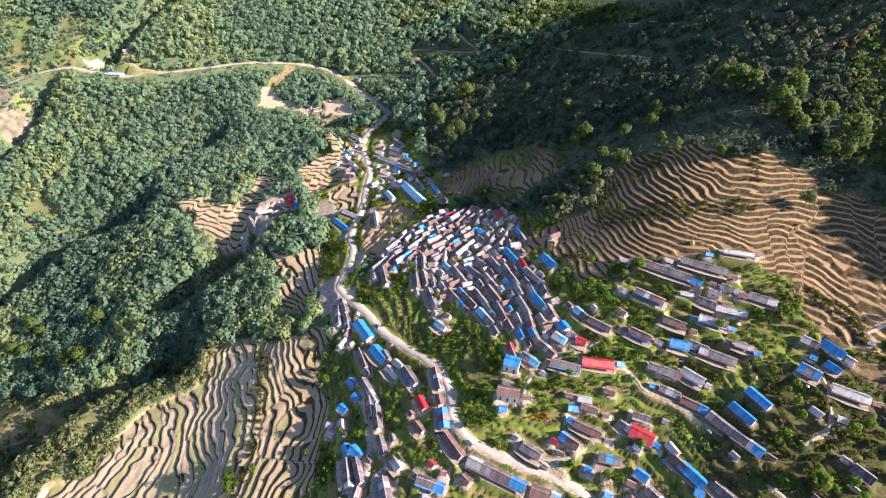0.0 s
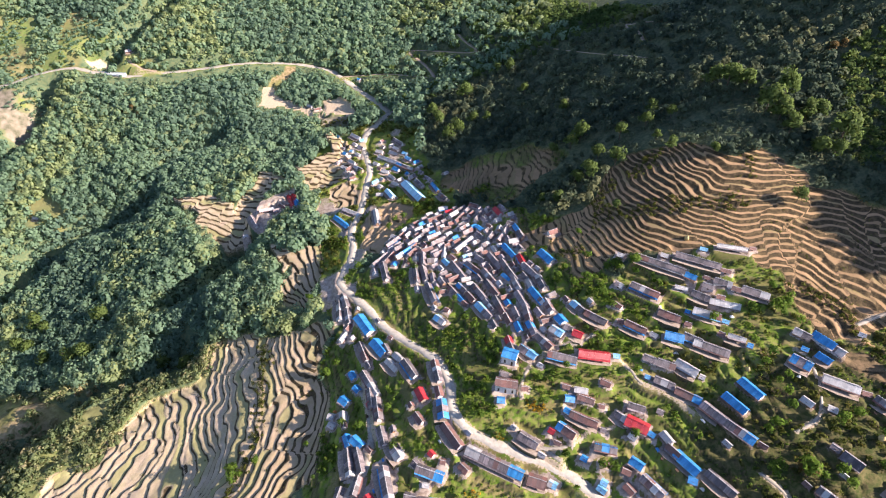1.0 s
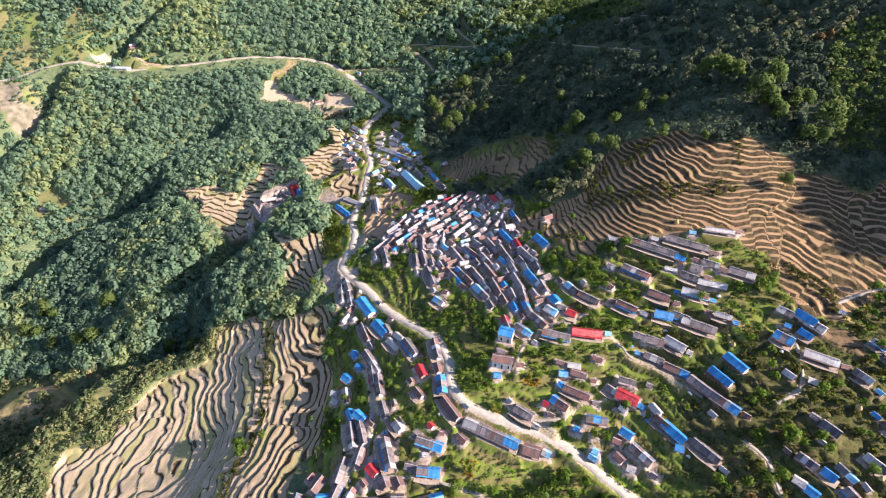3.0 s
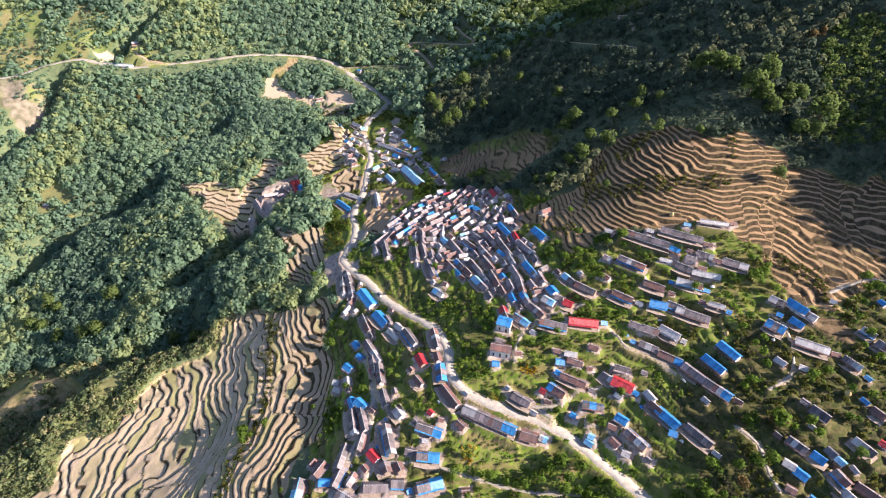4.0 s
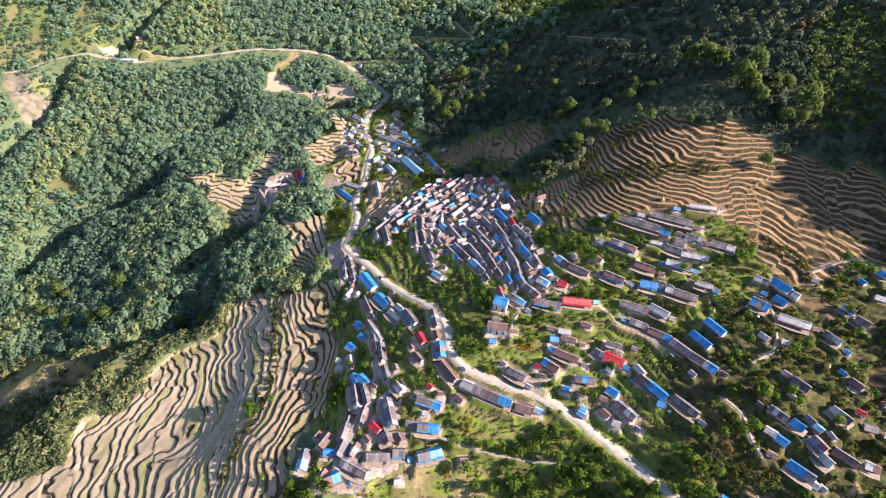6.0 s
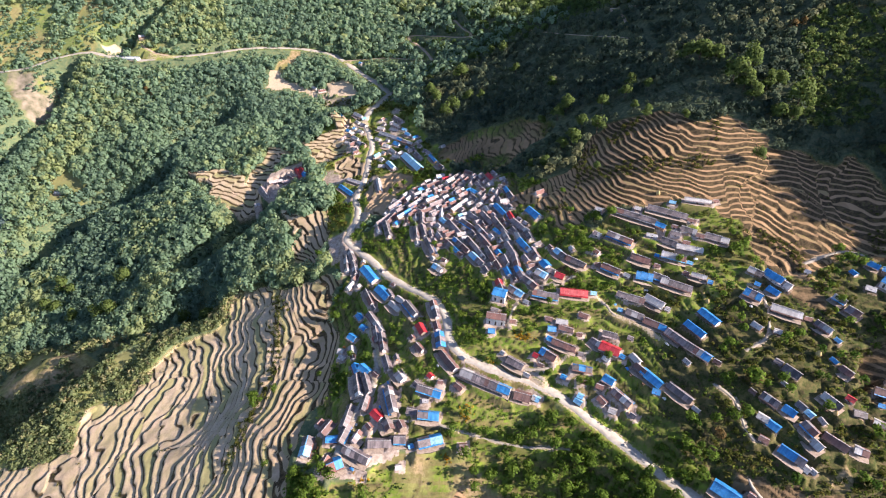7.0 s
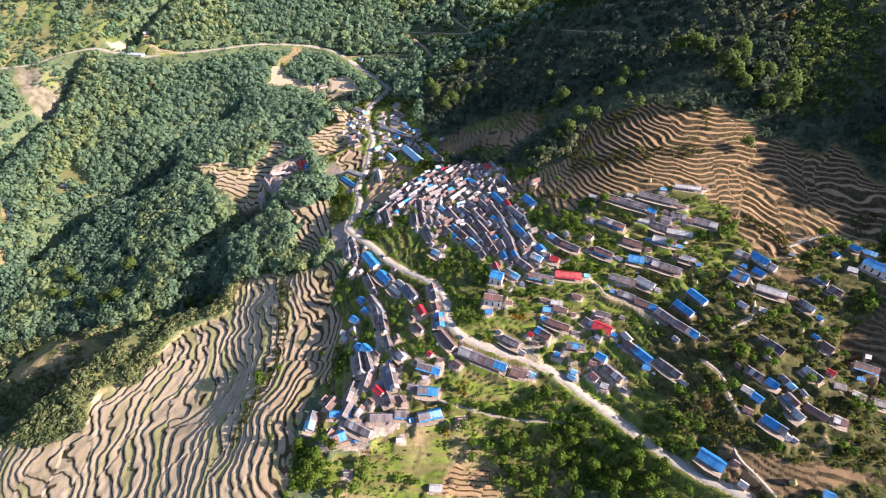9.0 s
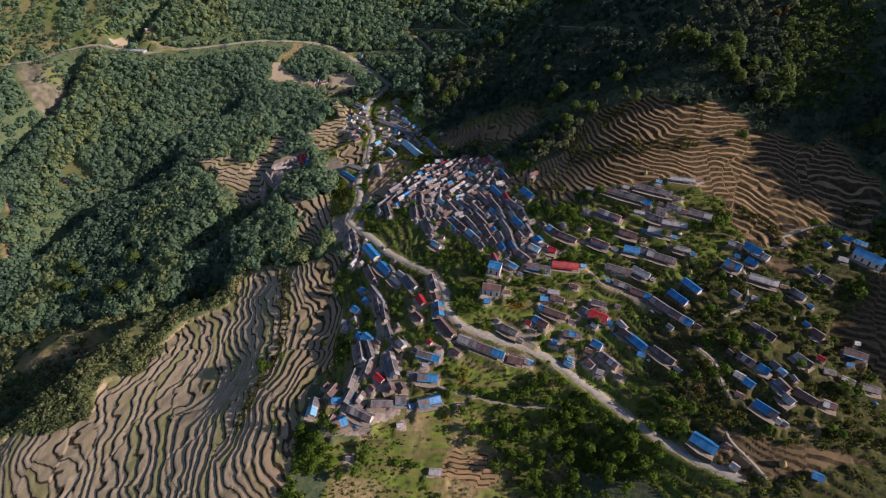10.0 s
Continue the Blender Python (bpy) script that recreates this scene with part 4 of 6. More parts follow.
house(-17.1, 171.4, -62, 3, 3, "n")
house(-55.3, 168, -80, 3, 3, "n")
house(-26.4, 159.1, -75, 4.2, 2.6, "g")
house(-38.7, 149.8, -46, 4.2, 2.6, "n")
house(14.1, 151.1, -51, 3, 2.6, "w")
house(-39.5, 117.1, -52, 4.2, 3, "n")
house(0.4, 138.7, -14, 3, 3, "n")
house(-8.1, 128.5, -11, 3.6, 2.6, "w")
house(-69.1, 123.8, 58, 4.2, 3.4, "n")
house(-16, 106.1, 18, 3, 2.6, "b")
house(136.6, 199.8, -26, 3.6, 3, "n")
house(101.6, 205.6, -26, 3.6, 3.4, "n")
house(117.5, 195.7, -46, 4.2, 3.4, "w")
house(156.1, 242.6, -25, 4.2, 2.6, "c")
house(153.6, 225.2, -36, 3.6, 3, "n")
house(138.2, 206.9, -29, 3, 2.6, "b")
house(156, 198.6, -31, 3.6, 2.6, "c")
house(152, 191.9, -38, 3.6, 3.4, "n")
house(163.4, 183.5, -29, 3, 3.4, "b")
house(182.8, 239.6, -6, 3.6, 2.6, "n")
house(135.6, 170.1, -38, 3, 3.4, "w")
house(109.1, 173.4, -30, 3, 2.6, "c")
house(66.3, 171.3, -20, 4.2, 3.4, "n")
house(82.9, 160.3, -18, 3, 3, "n")
house(81.7, 148.7, -21, 3, 3, "g")
house(58.2, 144.1, -31, 3.6, 2.6, "n")
house(37, 152.3, -46, 3, 2.6, "w")
house(49.8, 138.9, -38, 4.2, 2.6, "w")
house(80.1, 133, -12, 4.2, 2.6, "n")
house(133.2, 109.5, -52, 4.2, 2.6, "w")
house(136.5, 135.8, -61, 4.2, 3, "w")
house(150.8, 132.9, -45, 4.2, 2.6, "n")
house(205.7, 152.6, -22, 4.2, 3, "n")
house(216, 139, -69, 3.6, 3, "c")
house(178.7, 116.4, -58, 4.2, 2.6, "w")
house(209, 127.9, -69, 4.2, 2.6, "b")
house(222, 104.6, -24, 3.6, 2.6, "b")
house(232, 116.9, -17, 3, 3, "w")
house(162, 114.3, -60, 3.6, 2.6, "n")
house(189.2, 97.2, -82, 4.2, 2.6, "w")

PADS = [float(np.mean(land(np.array([h[0] - 2, h[0] + 2, h[0]]), np.array([h[1], h[1], h[1] - 2])))) for h in HOUSES]


# houses with room in front have a levelled yard
ALONE = []
spots_xy = np.array([h[:2] for h in HOUSES])
for i, spec in enumerate(HOUSES):
    turned = radians(spec[2])
    away = -1 if math.cos(turned) > 0 else 1
    ahead = np.array([spec[0] - away * math.sin(turned) * (spec[4] / 2 + 3), spec[1] + away * math.cos(turned) * (spec[4] / 2 + 3)])
    near = np.hypot(*(spots_xy - ahead).T)
    near[i] = 99
    ALONE.append(bool(near.min() > 6.0))


# ---- ground ----
def steps(a, b, d):
    return list(np.arange(a, b, d))


GX = np.array(steps(-4200, -1000, 160) + steps(-1000, -640, 24) + steps(-640, -330, 4.5) + steps(-330, -262, 1.2) + steps(-262, -66, 0.85) + steps(-66, 40, 1.2) + steps(40, 306, 1.1) + steps(318, 520, 5) + steps(520, 1000, 24) + steps(1000, 4200, 160))
GY = np.array(steps(-4200, -400, 160) + steps(-400, 40, 20) + steps(40, 170, 1.3) + steps(170, 345, 0.9) + steps(345, 500, 1.6) + steps(500, 720, 3.2) + steps(720, 900, 6) + steps(900, 1400, 30) + steps(1400, 4400, 160))
X, Y = np.meshgrid(GX, GY)
Z = land(X, Y)
zone = {k: np.zeros(X.shape) for k in ("field", "riser", "plot", "bare", "yard", "forest", "dry", "rock", "damp", "phase", "level")}
WX = X + 15 * (value_noise(X, Y, 24, 1) - 0.5) + 6 * (value_noise(X, Y, 8, 2) - 0.5)
WY = Y + 15 * (value_noise(X, Y, 24, 3) - 0.5) + 6 * (value_noise(X, Y, 8, 4) - 0.5)
built = inside(VILLAGE, WX, WY) | inside(MEADOW, WX, WY) | inside(GARDENS, WX, WY) | inside(HAMLET_LAND, WX, WY) | inside(LOWER_BANK, WX, WY) | inside(OPPOSITE_BANK, WX, WY)
far = (X < -640) | (X > 520) | (Y < 30) | (Y > 900)
zone["forest"][~built] = 1.0

# rough relief of the wooded slopes
lumps = 9 * (value_noise(X, Y, 55, 11) - 0.5) + 4 * (value_noise(X, Y, 22, 12) - 0.5)
soft = zone["forest"].copy()
wild = np.maximum(soft, inside(OPPOSITE_BANK, WX, WY))
for line in GULLIES[:4] + GULLIES[5:7]:
    best = np.full(X.shape, 1e9)
    for px, py in smooth_line(line, 6.0):
        best = np.minimum(best, (X - px) ** 2 + (Y - py) ** 2)
    wide = 13.0 if line is GULLIES[2] else 12.0 if line in (GULLIES[3], GULLIES[6]) else 16.0
    Z = Z - (wild if line in (GULLIES[3], GULLIES[6]) else soft) * (31 * np.exp(-best / (2 * wide ** 2)) - 7 * np.exp(-best / (2 * 34.0 ** 2)))
for line, height in ((SPUR_CREST, 5.5), ([(-371, 211), (-355, 221), (-328, 230), (-297, 232), (-266, 231)], 6.5)):
    best = np.full(X.shape, 1e9)
    for px, py in smooth_line(line, 5.0):
        best = np.minimum(best, (X - px) ** 2 + (Y - py) ** 2)
    Z = Z + soft * height * np.exp(-best / (2 * 8.5 ** 2))
Z = Z + soft * lumps * 0.6 + np.where(far, 60 * (value_noise(X, Y, 260, 13) - 0.5), 0) * np.clip((np.hypot(X, Y - 400) - 700) / 400, 0, 1)

for poly, step, tread in ((VILLAGE, 2.0, 0.80), (SHADED_SOIL_SLOPE, 2.5, 0.76), (MEADOW, 1.5, 0.82), (WEST_TERRACES, 2.0, 0.80), (EAST_TERRACES, 1.8, 0.44), (LOWER_EAST_TERRACES, 2.5, 0.52), (GULLY_TERRACES, 2.3, 0.72), (RIVER_TERRACES, 2.1, 0.74), (RIVER_FAN, 2.1, 0.74), (SOUTH_STRIPES, 1.3, 0.68), (TOWN_FIELDS, 1.6, 0.7), (HAMLET_TERRACES, 1.9, 0.72),
                          (GORGE_TERRACES, 1.9, 0.7), (BARLEY_FIELDS, 2.6, 0.85), (FAR_EAST_TERRACES, 1.7, 0.5), (SOUTH_EAST_TERRACES, 1.9, 0.62), (SCHOOL_FIELD, 1.6, 0.8), (GARDENS, 1.6, 0.82)):
    on = inside(poly, WX, WY) & (built if poly is SHADED_SOIL_SLOPE else True)
    x, y, z = X[on], Y[on], land(X[on], Y[on])
    if poly in (RIVER_TERRACES, RIVER_FAN, HAMLET_TERRACES, GORGE_TERRACES):
        z = z + 0.20 * (y - y.mean()) - 0.10 * (x - x.mean())
    bend = 1.0 if poly in (WEST_TERRACES, VILLAGE, GULLY_TERRACES) else 0.45 if poly is EAST_TERRACES else 0.25 if poly in (RIVER_TERRACES, RIVER_FAN, HAMLET_TERRACES) else 0.42
    if poly is FAR_EAST_TERRACES:
        z = z + 0.16 * (x - x.mean())
    if poly is LOWER_EAST_TERRACES:
        bend = 0.25
    jag = 0.6 if poly in (WEST_TERRACES, GULLY_TERRACES) else 0.4
    wander = bend * 3.2 * step * (value_noise(x, y, 38, 21) - 0.5) + 1.3 * step * (value_noise(x, y, 14, 22) - 0.5)
    wander += jag * step * (0.95 * (value_noise(x, y, 8, 25) - 0.5) + 0.5 * (value_noise(x, y, 4, 24) - 0.5))
    # breaks where neighbouring plots meet
    across = value_noise(x, y, 30, 23) * 2.2 + (x / 31.0 + y / 52.0 if poly is WEST_TERRACES else x / 21.0 - y / 90.0)
    plot_row = np.floor(across)
    wander += step * 0.9 * (((plot_row * 0.618) % 1.0) - 0.5) + (step * 1.5 * (((plot_row * 0.754) % 1.0) - 0.5) * (across - plot_row) if poly is EAST_TERRACES else 0)
    if poly is LOWER_EAST_TERRACES:
        wander += 0.2 * (x - x.mean())
    if poly is EAST_TERRACES:
        wander += 0.10 * np.clip(x - 215, 0, 60)
    bank = np.clip(1 - np.minimum(across - plot_row, plot_row + 1 - across) / 0.035, 0, 1)
    p = (z + wander) / step
    k = np.floor(p)
    f = p - k
    if poly is EAST_TERRACES:
        tread = tread + 0.26 * np.clip((135 - x) / 40, 0, 1) + 0.12 * (value_noise(x, y, 20, 26) - 0.5)
    if poly is WEST_TERRACES:
        tread = tread - 0.20 * np.clip((x + 108) / 22, 0, 1)
    rise = np.clip((f - tread) / (1 - tread), 0, 1)
    rise = rise * rise * (3 - 2 * rise)
    fall = 0.30 if poly in (WEST_TERRACES, RIVER_TERRACES, RIVER_FAN, HAMLET_TERRACES, GORGE_TERRACES) else 0.10 + 0.30 * np.clip((135 - x) / 40, 0, 1) if poly is EAST_TERRACES else 0.06
    Z[on] = step * (k + fall * f + (1 - fall) * rise) - wander
    if poly not in (VILLAGE, MEADOW, GARDENS, SHADED_SOIL_SLOPE):
        zone["field"][on] = 1.0
    zone["forest"][on] = 0.0
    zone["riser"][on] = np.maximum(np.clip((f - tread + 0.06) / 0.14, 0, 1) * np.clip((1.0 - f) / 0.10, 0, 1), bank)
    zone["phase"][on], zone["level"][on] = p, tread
    zone["plot"][on] = ((k * 0.381 + plot_row * 0.27) % 1.0)

for poly, name in ((QUARRY, "bare"), (PIT_SAND, "bare"), (PIT_RUBBLE, "rock"), (LANDSLIDE, "dry"), (RIVER_CLIFF, "rock"), (RIVER_BANK, "dry"), (BOULDER_BED, "bare"), (SPUR, "dry"), (TOWN_YARD, "yard"), (PLAZA, "yard"), (COURT, "yard"), (LOWER_COURT, "yard"), (SHADED_SOIL_SLOPE, "damp"), (DRY_SPUR, "dry"), (CLIFF_MEADOW, "dry"), (COMPOUND, "yard"), (THRESHING, "dry"), (SUNNY_BANK, "dry")):
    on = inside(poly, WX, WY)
    zone[name][on] = 0.95 if poly is SHADED_SOIL_SLOPE else 0.35 if poly in (CLIFF_MEADOW, SUNNY_BANK) else 0.3 if poly is SPUR else 1.0
    if name != "damp":
        zone["forest"][on] = 0.5 if poly in (CLIFF_MEADOW, SUNNY_BANK) else 0.5 if poly is SPUR else 0.0
# brown soil plus painted shade on the lower east, gully and far east terraces
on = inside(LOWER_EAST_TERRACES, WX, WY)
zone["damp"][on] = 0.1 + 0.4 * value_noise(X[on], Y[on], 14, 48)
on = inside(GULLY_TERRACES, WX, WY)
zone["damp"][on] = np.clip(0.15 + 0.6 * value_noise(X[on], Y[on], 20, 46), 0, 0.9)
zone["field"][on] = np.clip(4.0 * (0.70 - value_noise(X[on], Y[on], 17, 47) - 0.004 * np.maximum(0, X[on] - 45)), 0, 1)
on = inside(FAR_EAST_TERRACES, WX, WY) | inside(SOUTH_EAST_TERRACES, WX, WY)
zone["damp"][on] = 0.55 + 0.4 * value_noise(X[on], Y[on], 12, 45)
on = inside(MEADOW, WX, WY)
zone["dry"][on] = np.clip(2.4 * value_noise(X[on], Y[on], 13, 33) - 0.7, 0, 1)
on = inside(HAMLET_LAND, WX, WY) & (zone["field"] < 0.5)
zone["yard"][on] = np.clip(2.6 * value_noise(X[on], Y[on], 16, 44) - 1.5, 0, 1) * np.clip((-30 - X[on]) / 25, 0, 1)
# dry grass on the opposite bank
on = inside(OPPOSITE_BANK, WX, WY)
zone["dry"][on] = np.clip(3.2 * value_noise(0.45 * (X[on] + 0.9 * Y[on]), Y[on] - 0.9 * X[on], 26, 31) - 1.35, 0, 1)
zone["forest"][on] = 0.45
zone["dry"][on] *= 0.6
on = inside(SPUR, WX, WY) | inside(DRY_SPUR, WX, WY)
Z[on] += 7 * (value_noise(X[on], Y[on], 26, 38) - 0.5) + 4 * (value_noise(X[on], Y[on], 10, 39) - 0.5)
on = zone["rock"] > 0
Z[on] += 9 * (value_noise(X[on], Y[on], 14, 35) - 0.5) + 4 * (value_noise(X[on], Y[on], 7, 36) - 0.5)
zone["rock"][on] = np.clip(3.0 * value_noise(X[on], Y[on], 16, 37) - 0.75, 0, 1)
zone["dry"] *= 0.4 + 0.65 * np.clip(2.5 * value_noise(X, Y, 11, 32) - 0.6, 0, 1)

on_way = np.zeros(X.shape)
for xy, z, width, kind in LINES:
    ix = (GX > xy[:, 0].min() - 12) & (GX < xy[:, 0].max() + 12)
    iy = (GY > xy[:, 1].min() - 12) & (GY < xy[:, 1].max() + 12)
    rows, cols = np.where(iy)[0], np.where(ix)[0]
    sub = np.ix_(rows, cols)
    sx, sy = X[sub], Y[sub]
    best, level = np.full(sx.shape, 1e9), np.zeros(sx.shape)
    for (px, py), pz in zip(xy, z):
        d = np.hypot(sx - px, sy - py)
        near = d < best
        best[near], level[near] = d[near], pz
    far_way = xy[:, 1].mean() > 480
    blend = np.clip((best - width * 0.5 - (3.2 if far_way else 0.8)) / (5.0 if kind == "road" else 2.5), 0, 1)
    blend = blend * blend * (3 - 2 * blend)
    Z[sub] = np.where(blend < 1, (level - (0.5 if far_way else 0.12)) * (1 - blend) + Z[sub] * blend, Z[sub])
    if kind == "road":
        on_way[sub] = np.maximum(on_way[sub], np.clip((width * 0.5 + 3.6 - best) / 3.0, 0, 1))
    edge = width * 0.5 + (0.7 if kind == "road" else 0.5)
    zone["bare"][sub] = np.maximum(zone["bare"][sub], np.clip((edge + 1.5 * value_noise(sx, sy, 5, 41) - best) / 1.2, 0, 1) * (0.45 if far_way else 0.6))
    for name in ("riser", "forest"):
        zone[name][sub] *= np.clip((best - edge) / 2.0, 0, 1)

clear = np.zeros(X.shape, bool)
for (hx, hy, turn, length, width, roof, porch, storeys), base, alone in zip(HOUSES, PADS, ALONE):
    r = 0.5 * math.hypot(length, width) + 7
    rows, cols = np.where(abs(GY - hy) < r)[0], np.where(abs(GX - hx) < r)[0]
    sub = np.ix_(rows, cols)
    c, s = math.cos(radians(turn)), math.sin(radians(turn))
    u = (X[sub] - hx) * c + (Y[sub] - hy) * s
    v = -(X[sub] - hx) * s + (Y[sub] - hy) * c
    d = np.maximum(abs(u) - length / 2, abs(v) - width / 2)
    blend = np.clip((d - (2.9 if alone and length > 6 else 1.0)) / 1.8, 0, 1)
    blend = np.maximum(blend, on_way[sub])
    Z[sub] = base * (1 - blend) + Z[sub] * blend
    zone["yard"][sub] = np.maximum(zone["yard"][sub], np.clip(((0.2 + 1.3 * value_noise(X[sub], Y[sub], 5, 43) if hx > 110 and hy < 215 else 0.5 + 2.2 * value_noise(X[sub], Y[sub], 5, 43)) - d) / 0.8, 0, 1))
    zone["riser"][sub] *= np.clip(d - 1, 0, 1)
    clear[sub] |= d < 3.5

ny, nx = X.shape
me = bpy.data.meshes.new("ground")
me.vertices.add(nx * ny)
me.vertices.foreach_set("co", np.stack([X, Y, Z], -1).astype(np.float32).ravel())
idx = np.arange(nx * ny).reshape(ny, nx)
quads = np.stack([idx[:-1, :-1], idx[:-1, 1:], idx[1:, 1:], idx[1:, :-1]], -1).reshape(-1)
me.loops.add(len(quads))
me.loops.foreach_set("vertex_index", quads.astype(np.int32))
me.polygons.add(len(quads) // 4)
me.polygons.foreach_set("loop_start", np.arange(0, len(quads), 4, dtype=np.int32))
me.materials.append(HILLSIDE)
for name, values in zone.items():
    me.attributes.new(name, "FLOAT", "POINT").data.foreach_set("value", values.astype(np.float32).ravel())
me.update(calc_edges=True)
me.shade_smooth()
ground = tagged(new("ground", me), "terraced mountain hillside with dry fields and grass", "ground", kind="structure")


def ground_at(x, y):
    """Height of the finished ground."""
    x, y = np.atleast_1d(np.asarray(x, float)), np.atleast_1d(np.asarray(y, float))
    j, i = np.clip(np.searchsorted(GX, x) - 1, 0, nx - 2), np.clip(np.searchsorted(GY, y) - 1, 0, ny - 2)
    u, v = (x - GX[j]) / (GX[j + 1] - GX[j]), (y - GY[i]) / (GY[i + 1] - GY[i])
    return (Z[i, j] * (1 - u) + Z[i, j + 1] * u) * (1 - v) + (Z[i + 1, j] * (1 - u) + Z[i + 1, j + 1] * u) * v


def zone_at(name, x, y):
    j, i = np.clip(np.searchsorted(GX, x), 0, nx - 1), np.clip(np.searchsorted(GY, y), 0, ny - 1)
    return zone[name][i, j]


def clear_at(x, y):
    """Where no tree may stand: buildings, roads, bare earth."""
    j, i = np.clip(np.searchsorted(GX, x), 0, nx - 1), np.clip(np.searchsorted(GY, y), 0, ny - 1)
    return clear[i, j] | (zone["bare"][i, j] > 0.3)


def open_at(x, y):
    """Fields, bare earth and yards, with a strip below them."""
    return sum(zone_at(name, x, y + d) for name in ("field", "bare", "yard") for d in (0, 3.5, 7)) > 0.4


def low_beside(x, y):
    """How tall a tree may grow on the valley side of a road or clearing, where the brush is kept down."""
    most = np.full(x.shape, 99.0)
    dx, dy = x, y + 30.0
    far_off = np.hypot(dx, dy)
    for d in (21, 17, 14, 11, 7.5, 4):
        u, v = x + d * dx / far_off, y + d * dy / far_off
        on = (zone_at("bare", u, v) > 0.3) | (zone_at("field", u, v) > 0.5) | (zone_at("rock", u, v) > 0.2) | (zone_at("yard", u, v) > 0.5)
        most[on] = 0.45 * d
    return most


# ---- roads ----
ROAD_NAMES = {"road": ("road", "pale dusty unpaved mountain road"), "track": ("track", "narrow earth track cut across the slope"), "path": ("footpath", "stone-laid village footpath")}
for xy, z, width, kind in LINES:
    t = np.gradient(xy, axis=0)
    t /= np.linalg.norm(t, axis=1)[:, None]
    side = np.stack([-t[:, 1], t[:, 0]], -1)
    verts, faces = [], []
    for i in range(len(xy)):
        wob = 0.5 * (1 + 0.14 * math.sin(i * 0.9) + 0.1 * math.sin(i * 0.37 + 1)) * width
        for u, dz in ((-1, -0.35), (-0.92, 0.0), (0, 0.06), (0.92, 0.0), (1, -0.35)):
            q = xy[i] + side[i] * u * wob
            verts.append((q[0], q[1], z[i] + dz))
    for i in range(len(xy) - 1):
        faces += [(5 * i + a, 5 * i + 5 + a, 5 * i + 6 + a, 5 * i + 1 + a) for a in range(4)]
    name, label = ROAD_NAMES[kind]
    tagged(new(name, mesh_of(name, verts, [f[::-1] for f in faces], [{"path": PATH, "track": TRACK, "road": ROAD}[kind]], smooth=True)), label, "road", kind="structure")

# ---- bridge over the gorge ----
CONCRETE = plain_material("pale_concrete", (0.52, 0.53, 0.53), (0.40, 0.41, 0.41), 0.8)
RAIL_PAINT = plain_material("pale_blue_paint", (0.42, 0.56, 0.68), (0.34, 0.47, 0.58), 1.0, 0.5)
bridge = tagged(new("road_bridge"), "pale concrete road bridge with light blue rails over the gorge", "bridge")
bridge.matrix_basis = pose(-401, 626.3, float(land(-401.0, 626.3)) + 0.1, 0, 0, -8.2)
child("deck", boxes_mesh("deck", [box(-20, 20, -3.9, 3.9, -0.6, 0.35), box(-20, 20, -4.2, -3.4, 0.35, 0.6), box(-20, 20, 3.4, 4.2, 0.35, 0.6)], [CONCRETE]), bridge)
for side in (-3.8, 3.8):
    child("rail", boxes_mesh("rail", [box(-20, 20, side - 0.06, side + 0.06, h, h + 0.14) for h in (0.95, 1.35)] + [box(px - 0.08, px + 0.08, side - 0.08, side + 0.08, 0.55, 1.5) for px in range(-19, 20, 2)], [RAIL_PAINT]), bridge, "light blue painted rail")
for px in (-19, 19):
    child("abutment", boxes_mesh("abutment", [box(px - 1.5, px + 1.5, -3.6, 3.6, -9, -0.6)], [CONCRETE]), bridge)

# ---- buildings ----
window_mesh = boxes_mesh("window", [box(-0.5, 0.5, -0.06, 0.06, -0.6, 0.6), box(-0.38, -0.04, -0.08, 0.08, -0.48, 0.48), box(0.04, 0.38, -0.08, 0.08, -0.48, 0.48)], [WOOD, PANE], [0, 1, 1])
door_mesh = boxes_mesh("door", [box(-0.55, 0.55, -0.07, 0.07, 0, 1.95), box(-0.42, 0.42, -0.09, 0.09, 0.03, 1.83)], [WOOD, WOOD], [0, 1])
COLOUR_WORDS = {"b": "bright blue", "c": "pale blue", "l": "sunlit pale blue", "r": "red", "n": "rusty brown", "g": "dark grey", "s": "weathered grey", "w": "pale zinc"}
WALL_WORDS = ("whitewashed walls", "stone walls", "ochre walls")


def slab(x0, x1, ya, za, yb, zb, thick=0.09):
    """A sloping sheet between x0 and x1, from (ya, za) up to (yb, zb)."""
    return [(x0, ya, za), (x1, ya, za), (x1, yb, zb), (x0, yb, zb), (x0, ya, za + thick), (x1, ya, za + thick), (x1, yb, zb + thick), (x0, yb, zb + thick)]


